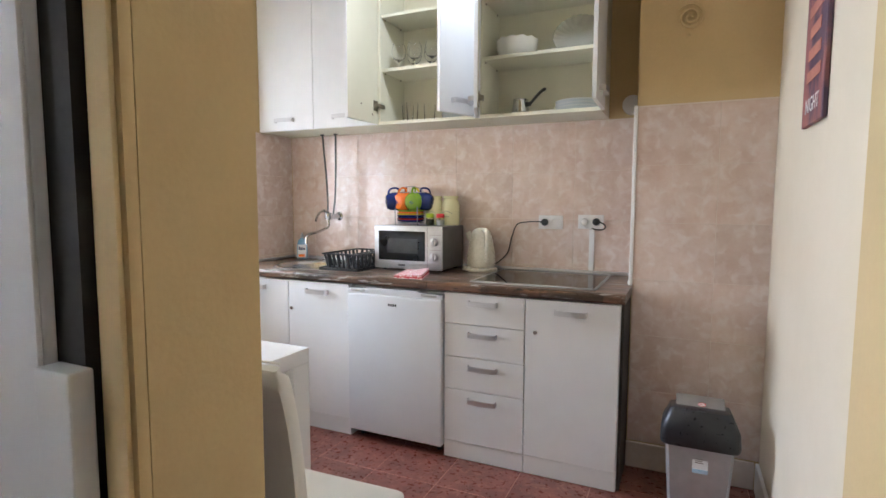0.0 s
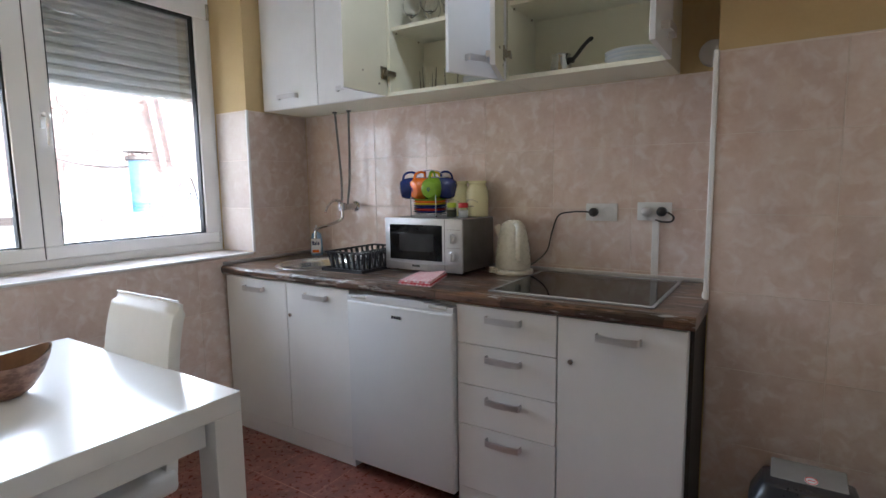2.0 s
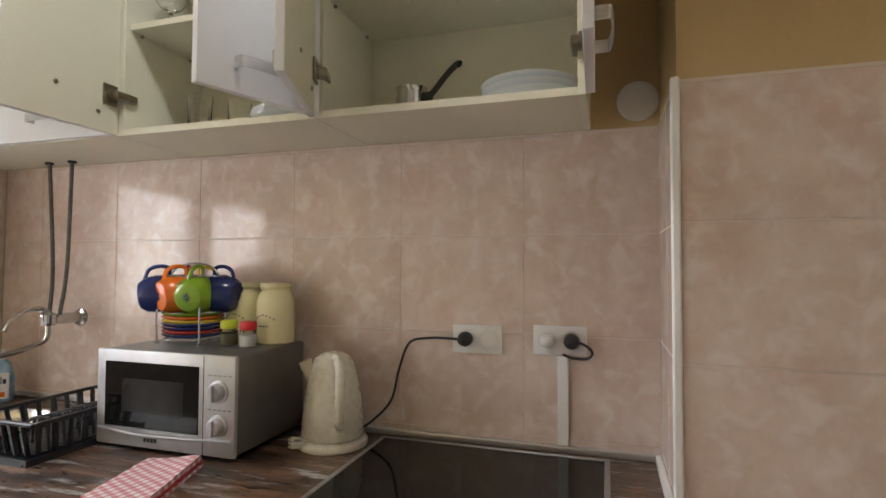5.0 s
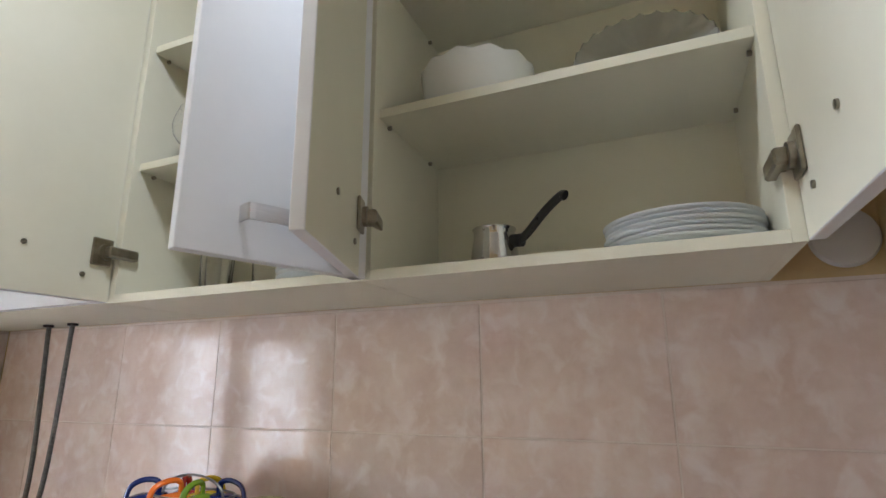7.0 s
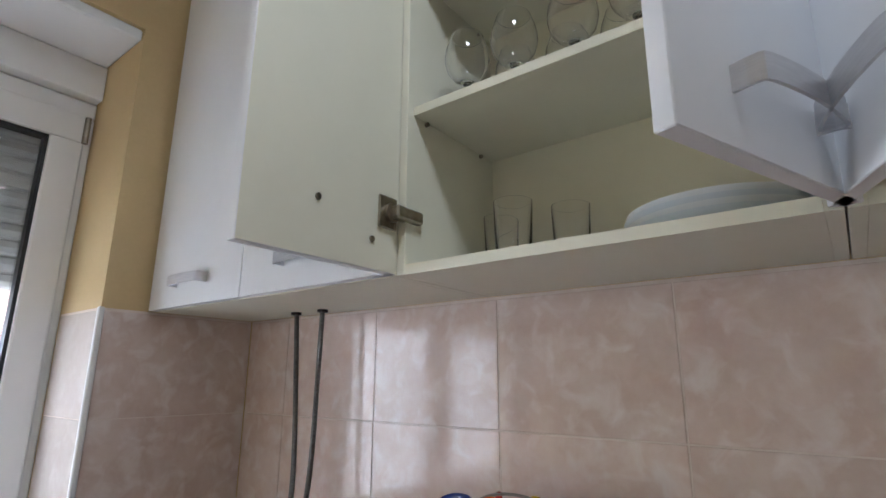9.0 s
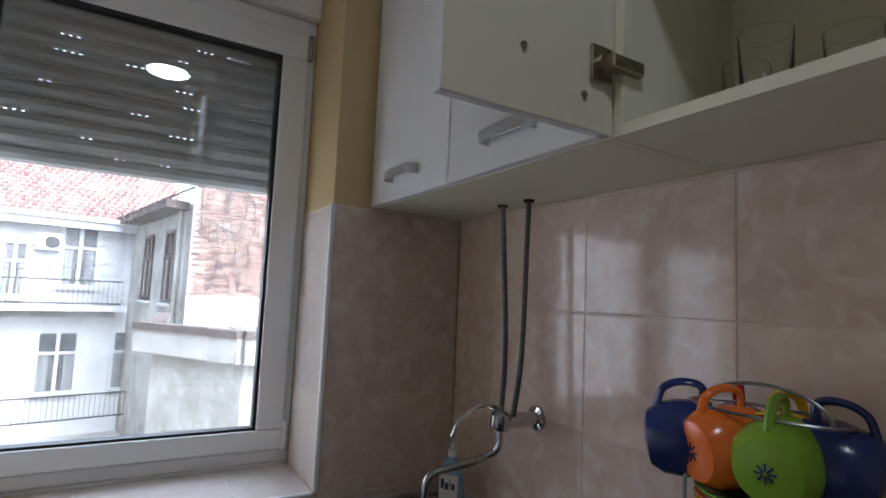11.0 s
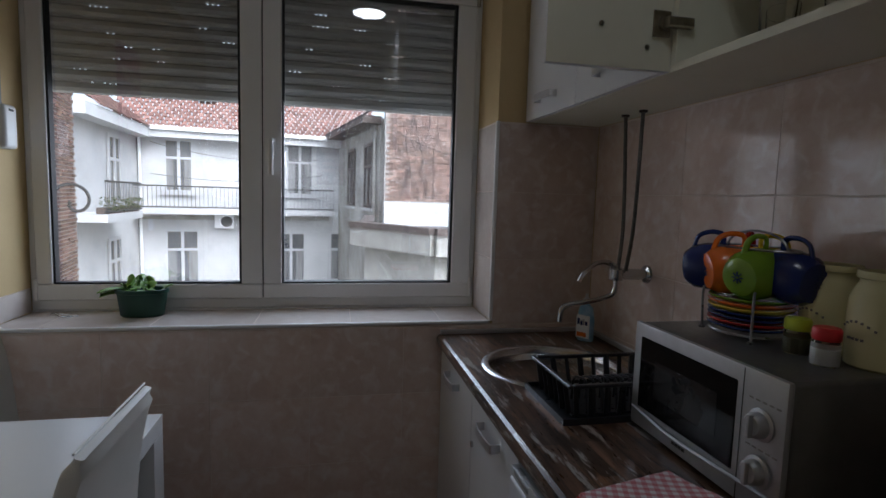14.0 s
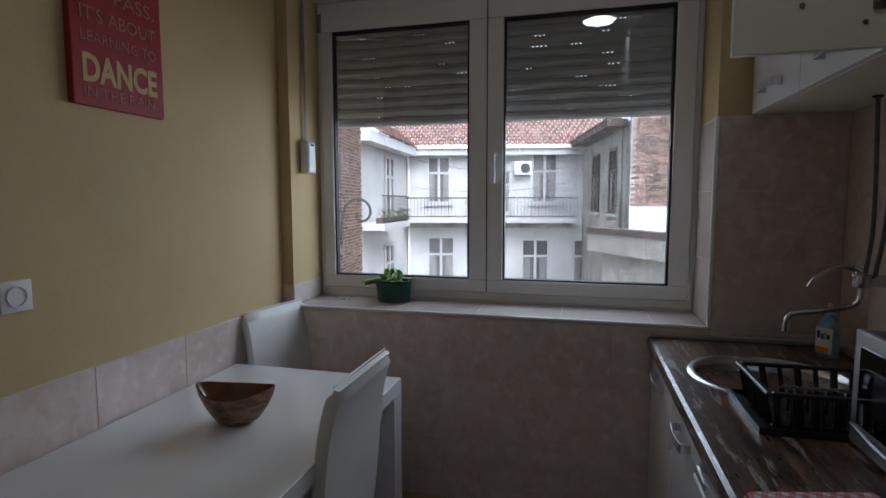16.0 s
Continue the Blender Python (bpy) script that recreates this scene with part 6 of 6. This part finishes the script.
    part("wall", bm, MORTAR, nb, "brick flank masonry")
    bricks(nb, m4, 0.05, L4 - 0.05, -2.0, 5.2, 0.28, 0.085, "m")
    sc = thing("iron_bracket", (-10.03, -6.62, 0.3), "curled wrought-iron bracket on the brick wall", "bracket")
    pts = [m4 @ Vector((2.2, 0.5 + (0.42 - 0.027 * i) * math.cos(math.pi - i * 0.5), 1.05 + (0.44 - 0.028 * i) * math.sin(math.pi - i * 0.5))) for i in range(14)]
    part("scroll", tube(smooth_curve([m4 @ Vector((2.2, 0.02, 0.35))] + pts, 4), 0.032, 6), IRON, sc, "", True)
    part("fixing", box(2.15, 2.25, 0.0, 0.04, 0.2, 0.55, mtx=m4), IRON, sc)
    # unseen white wall, added to brighten tile reflections and bounce daylight indoors
    sw = thing("white_back_wall", (-4, -7.5, gz), "unseen white wall added to bounce daylight into the window", "house")
    bm, m5, L5 = quad_wall((-6.15, -6.03), (-1.5, -9.9), gz, 7.0, 0.3)
    part("wall", bm, STUCCOW, sw, "white rendered wall")
    # low outbuilding
    sh = thing("outbuilding", (-6.5, 2.5, gz), "low grey outbuilding with rusty roof flashing", "shed")
    bm = bmesh.new()
    base = [(-6.3, -0.52), (-4.95, 0.33), (-4.95, 7.0), (-9.0, 7.0), (-9.0, -0.3)]
    lo = [bm.verts.new((x, y, gz)) for x, y in base]
    hi = [bm.verts.new((x, y, 0.74)) for x, y in base]
    for k in range(5):
        bm.faces.new((lo[k], lo[(k + 1) % 5], hi[(k + 1) % 5], hi[k]))
    bm.faces.new(hi)
    part("wall", bm, STUCCOG, sh, "stained concrete wall")
    for p, q in (((-6.42, -0.6), (-4.86, 0.37)), ((-4.87, 0.3), (-4.87, 7.0)), ((-6.36, -0.58), (-9.0, -0.37))):
        for nm, z0, z1, d, mat in (("parapet", 0.6, 0.87, 0.14, STUCCOG), ("flashing", 0.87, 0.96, 0.2, RUST), ("drip_edge", 0.80, 0.87, 0.012, RUST)):
            cb, cm, cl = quad_wall(p, q, z0, z1, d)
            if nm == "parapet":
                bmesh.ops.translate(cb, vec=cm.to_3x3() @ Vector((0, -0.03, 0)), verts=cb.verts)
            part(nm, cb, mat, sh, "dark rusted metal coping" if nm == "flashing" else "")
    part("roof", box(-8.9, -5.15, 0.75, 6.9, 0.74, 0.76), ROOFGREY, sh)
    ch = thing("chimney_pipe", (-5.7, 2.0, 0.92), "pale blue metal chimney pipe with a cowl", "chimney")
    part("pipe", cyl((-5.7, 2.0, 0.75), (-5.7, 2.0, 1.70), 0.13, 16), PALEBLUE, ch, "", True)
    part("collar", lathe([(0.15, 0.76), (0.17, 0.78), (0.17, 0.82), (0.12, 0.84)], (-5.7, 2.0, 0.92), 16), RUST, ch)
    part("cowl", lathe([(0.16, 0.88), (0.2, 0.89), (0.04, 0.99), (0, 1.0)], (-5.7, 2.0, 0.92), 16), RUST, ch)
    for a in range(4):
        part("stay", tube([(-5.7 + 0.12 * math.cos(a * 1.57), 2.0 + 0.12 * math.sin(a * 1.57), 1.74), (-5.7 + 0.15 * math.cos(a * 1.57), 2.0 + 0.15 * math.sin(a * 1.57), 1.82)], 0.012, 5), RUST, ch)
    pts = [Vector((-4.9, 2.26 + (0.2 - 0.018 * i) * math.cos(i * 0.55 + 1.2), 1.2 + (0.2 - 0.018 * i) * math.sin(i * 0.55 + 1.2))) for i in range(11)]
    s2 = thing("iron_bracket", (-4.9, 2.3, 0.93), "curled wrought-iron scroll on the parapet", "bracket")
    part("scroll", tube(smooth_curve([(-4.9, 2.44, 0.94)] + pts, 4), 0.016, 6), IRON, s2, "", True)


def overhead_cables():
    """Slack cables strung between the courtyard houses."""
    for a, b, sag in (((-22.2, -8.4, 3.3), (-23.6, -1.7, 2.9), 0.35), ((-22.2, -8.4, 2.0), (-23.6, -1.5, 2.2), 0.3), ((-15.85, 1.2, 3.4), (-15.85, 6.5, 2.6), 0.4), ((-5.7, 2.0, 1.6), (-15.9, 3.2, 3.6), 0.5)):
        a, b = Vector(a), Vector(b)
        pts = [a.lerp(b, i / 14) - Vector((0, 0, sag * 4 * (i / 14) * (1 - i / 14))) for i in range(15)]
        ob = thing("overhead_cable", a, "slack black cable strung across the courtyard", "cable", "courtyard cables")
        part("cable", tube(pts, 0.013, 5), IRON, ob)


def plastic_offcut():
    ob = thing("plastic_clip", (-0.19, -1.97, WZ0), "small clear bent plastic strip lying on the sill", "plastic strip")
    part("strip", tube(smooth_curve([(-0.215, -2.01, WZ0 + 0.004), (-0.185, -1.985, WZ0 + 0.014), (-0.165, -1.95, WZ0 + 0.006), (-0.19, -1.91, WZ0 + 0.003)], 6), 0.004, 8, flat=0.5), GLASS, ob, "", True)
    part("stub", tube([(-0.205, -1.975, WZ0 + 0.004), (-0.17, -1.925, WZ0 + 0.004)], 0.0035, 8), SOAPW, ob)


def bricks(parent, where, a0, a1, z0, z1, w, h, mode):
    """Courses of bricks standing proud of the mortar, joined into one piece."""
    rng = random.Random(5)
    vs, fs = [], []
    z, r = z0, 0
    while z < z1:
        a = a0 + (w / 2 if r % 2 else 0)
        while a + w < a1:
            d = 0.02 + rng.uniform(-0.012, 0.02)
            g = 0.014
            cs = [(a + g, z + g), (a + w - g, z + g), (a + w - g, z + h - g), (a + g, z + h - g)]
            k = len(vs)
            for dep in (0.0, d):
                for s, zz in cs:
                    s, zz = s + rng.uniform(-0.006, 0.006), zz + rng.uniform(-0.004, 0.004)
                    vs.append(Vector((where + dep, s, zz)) if mode == "x" else where @ Vector((s, dep, zz)))
            fs += [(k + 4, k + 5, k + 6, k + 7), (k, k + 1, k + 5, k + 4), (k + 1, k + 2, k + 6, k + 5), (k + 2, k + 3, k + 7, k + 6), (k + 3, k, k + 4, k + 7)]
            a += w
        z += h
        r += 1
    me = bpy.data.meshes.new("bricks")
    me.from_pydata(vs, [], fs)
    me.materials.append(BRICKI)
    ob = new("bricks", me)
    ob.parent = parent
    ob.matrix_parent_inverse = parent.matrix_basis.inverted()
    return tagged(ob, "weathered bricks in courses", kind="stuff")


def island_material(src, name, amount):
    m = src.copy()
    m.name = name
    n, l = m.node_tree.nodes, m.node_tree.links
    b = n["Principled BSDF"]
    geo = n.new("ShaderNodeNewGeometry")
    hs = n.new("ShaderNodeHueSaturation")
    rg = n.new("ShaderNodeMapRange")
    rg.inputs[3].default_value, rg.inputs[4].default_value = 1 - amount, 1 + amount
    s = b.inputs["Base Color"].links[0].from_socket
    l.new(geo.outputs["Random Per Island"], rg.inputs[0])
    l.new(rg.outputs[0], hs.inputs["Value"])
    l.new(s, hs.inputs["Color"])
    l.new(hs.outputs[0], b.inputs["Base Color"])
    return m


BRICKI = island_material(BRICK, "old_brick_courses", 0.5)
ROOFTILE = island_material(ROOFTILE, "clay_roof_courses", 0.3)
SLATE = island_material(SLATE, "dark_roof_courses", 0.3)
overhead_cables()
plastic_offcut()
courtyard()


# ---------- wall and floor tiles ----------
TW, TH, GAP = 0.3405, 0.256, 0.0015
shared = {}


def tile(parent, m, w, h, mat, name="tile", th=0.0015, gap=GAP):
    """One tile, its lower left corner at m's origin, facing m's z."""
    key = (round(w, 4), round(h, 4), mat.name, th)
    if key not in shared:
        bm = box(gap, w - gap, gap, h - gap, 0, th)
        bmesh.ops.bevel(bm, geom=[e for e in bm.edges if all(v.co.z > th * 0.5 for v in e.verts)], offset=0.0009, segments=1, affect="EDGES")
        me = bpy.data.meshes.new("tile")
        bm.to_mesh(me)
        bm.free()
        me.materials.append(mat)
        shared[key] = me
    ob = new(name, shared[key])
    ob.parent = parent
    ob.matrix_basis = m
    return ob


def cuts(lo, hi, first, step):
    """Joint positions between lo and hi, on a grid through first."""
    k = math.ceil((lo - first) / step + 1e-6)
    out = [lo]
    while first + k * step < hi - 1e-6:
        if first + k * step > lo + 0.004:
            out.append(first + k * step)
        k += 1
    return out + [hi]


def field(parent, o, u, v, us, vs_, mat=TILE, name="tile", skip=None, gap=GAP):
    o, u, v = Vector(o), Vector(u), Vector(v)
    n = u.cross(v)
    bm = box(us[0], us[-1], vs_[0], vs_[-1], 0.0, 0.0026)
    mb = Matrix((u, v, n)).transposed().to_4x4()
    mb.translation = o
    bmesh.ops.transform(bm, matrix=mb, verts=bm.verts)
    part("grout_bed", bm, GROUT, parent, "pale grout between the tiles")
    for a, b in zip(us, us[1:]):
        for c, d in zip(vs_, vs_[1:]):
            if b - a < 0.012 or d - c < 0.012 or (skip and skip((a + b) / 2, (c + d) / 2)):
                continue
            m = Matrix((u, v, n)).transposed().to_4x4()
            m.translation = o + u * a + v * c + n * 0.0025
            tile(parent, m, b - a, d - c, mat, name, gap=gap)


ZC = 1.394
rows_hi = cuts(WT - 0.03, TT, ZC, TH)
rows_all = cuts(0.125, TT, ZC, TH)
# behind the worktop, and the projection with its return
field(W["n"], (0, 0.004, 0), (1, 0, 0), (0, 0, 1), cuts(0.0, PX, 0.866, TW), rows_hi)
field(W["pier"], (0, PY + 0.004, 0), (1, 0, 0), (0, 0, 1), cuts(PX + 0.004, XE, 2.549, TW), rows_all)
field(W["pier"], (PX, 0, 0), (0, -1, 0), (0, 0, 1), cuts(0.001, -PY - 0.006, 0.17, TW), rows_hi)
structure("baseboard", box(PX, XE - 0.018, PY - 0.012, PY - 0.0005, 0.001, 0.122, 0.003), SILLTILE, "tile skirting under the pink tiles", "skirting")
# window wall: under the sill, beside the window, and the reveals
below = cuts(0.0, 2.149, 0.405 + 0.0, TW)
field(W["w"], (-0.004, 0.0, 0), (0, 1, 0), (0, 0, 1), [-v for v in reversed(below)], cuts(0.1, 0.886, ZC, TH))
field(W["w"], (-0.004, 0.0, 0), (0, 1, 0), (0, 0, 1), [WY1 + 0.006, -0.0015], cuts(0.887, TT, ZC, TH))
field(W["w"], (0, WY1, 0), (1, 0, 0), (0, 0, 1), [-0.262, -0.008], cuts(WZ0 + 0.002, TT, ZC, TH), SILLTILE)
field(W["w"], (-0.004, 0, 0), (0, 1, 0), (0, 0, 1), [YS, WY0 - 0.001], [0.887, 0.99])
field(W["w"], (0, WY0, 0), (-1, 0, 0), (0, 0, 1), [0.001, 0.268], [WZ0 + 0.002, 0.99], SILLTILE)
field(W["w"], (0, 0, WZ0 - 0.004), (0, -1, 0), (1, 0, 0), cuts(-WY1 + 0.002, -WY0 - 0.002, 0.60, TW), [-0.272, 0.0], SILLTILE, "sill_tile")
structure("window_sill", box(-0.47, -0.3352, WY0 + 0.001, WY1 - 0.001, WZ0 - 0.0195, WZ0 + 0.002), ROOFGREY, "grey outer window sill", "sill")
structure("window_sill", box(-0.272, -0.0042, WY0 + 0.001, WY1 - 0.001, WZ0 - 0.0195, WZ0 - 0.0045), GROUT, "tiled window sill bed", "sill")
structure("trim", box(-0.012, 0.006, WY0, WY1 - 0.01, WZ0 - 0.010, WZ0 + 0.0015, 0.003), PVC, "pale edging along the sill front", "trim")
# south wall wainscot
field(W["s"], (0, YS, 0), (-1, 0, 0), (0, 0, 1), [-u for u in reversed(cuts(0.0015, DX0 - 0.003, 0.28, TW))], cuts(0.1, 0.913, 0.913 - 3 * TH, TH))
# floor
FT = 0.31
fx, fy = cuts(0.0, XE - 0.001, 1.478, FT), cuts(-4.59, -0.05, -0.86, FT)
n_placed = 0
for a, b in zip(fx, fx[1:]):
    for c, d in zip(fy, fy[1:]):
        if b - a < 0.02 or d - c < 0.02:
            continue
        if c < YS - 0.23 and a < 0.5:
            continue
        tile(W["f"], Matrix.Translation((a, c, -0.0042)), b - a, d - c, FLOORTILE, "floor_tile", gap=0.0018)
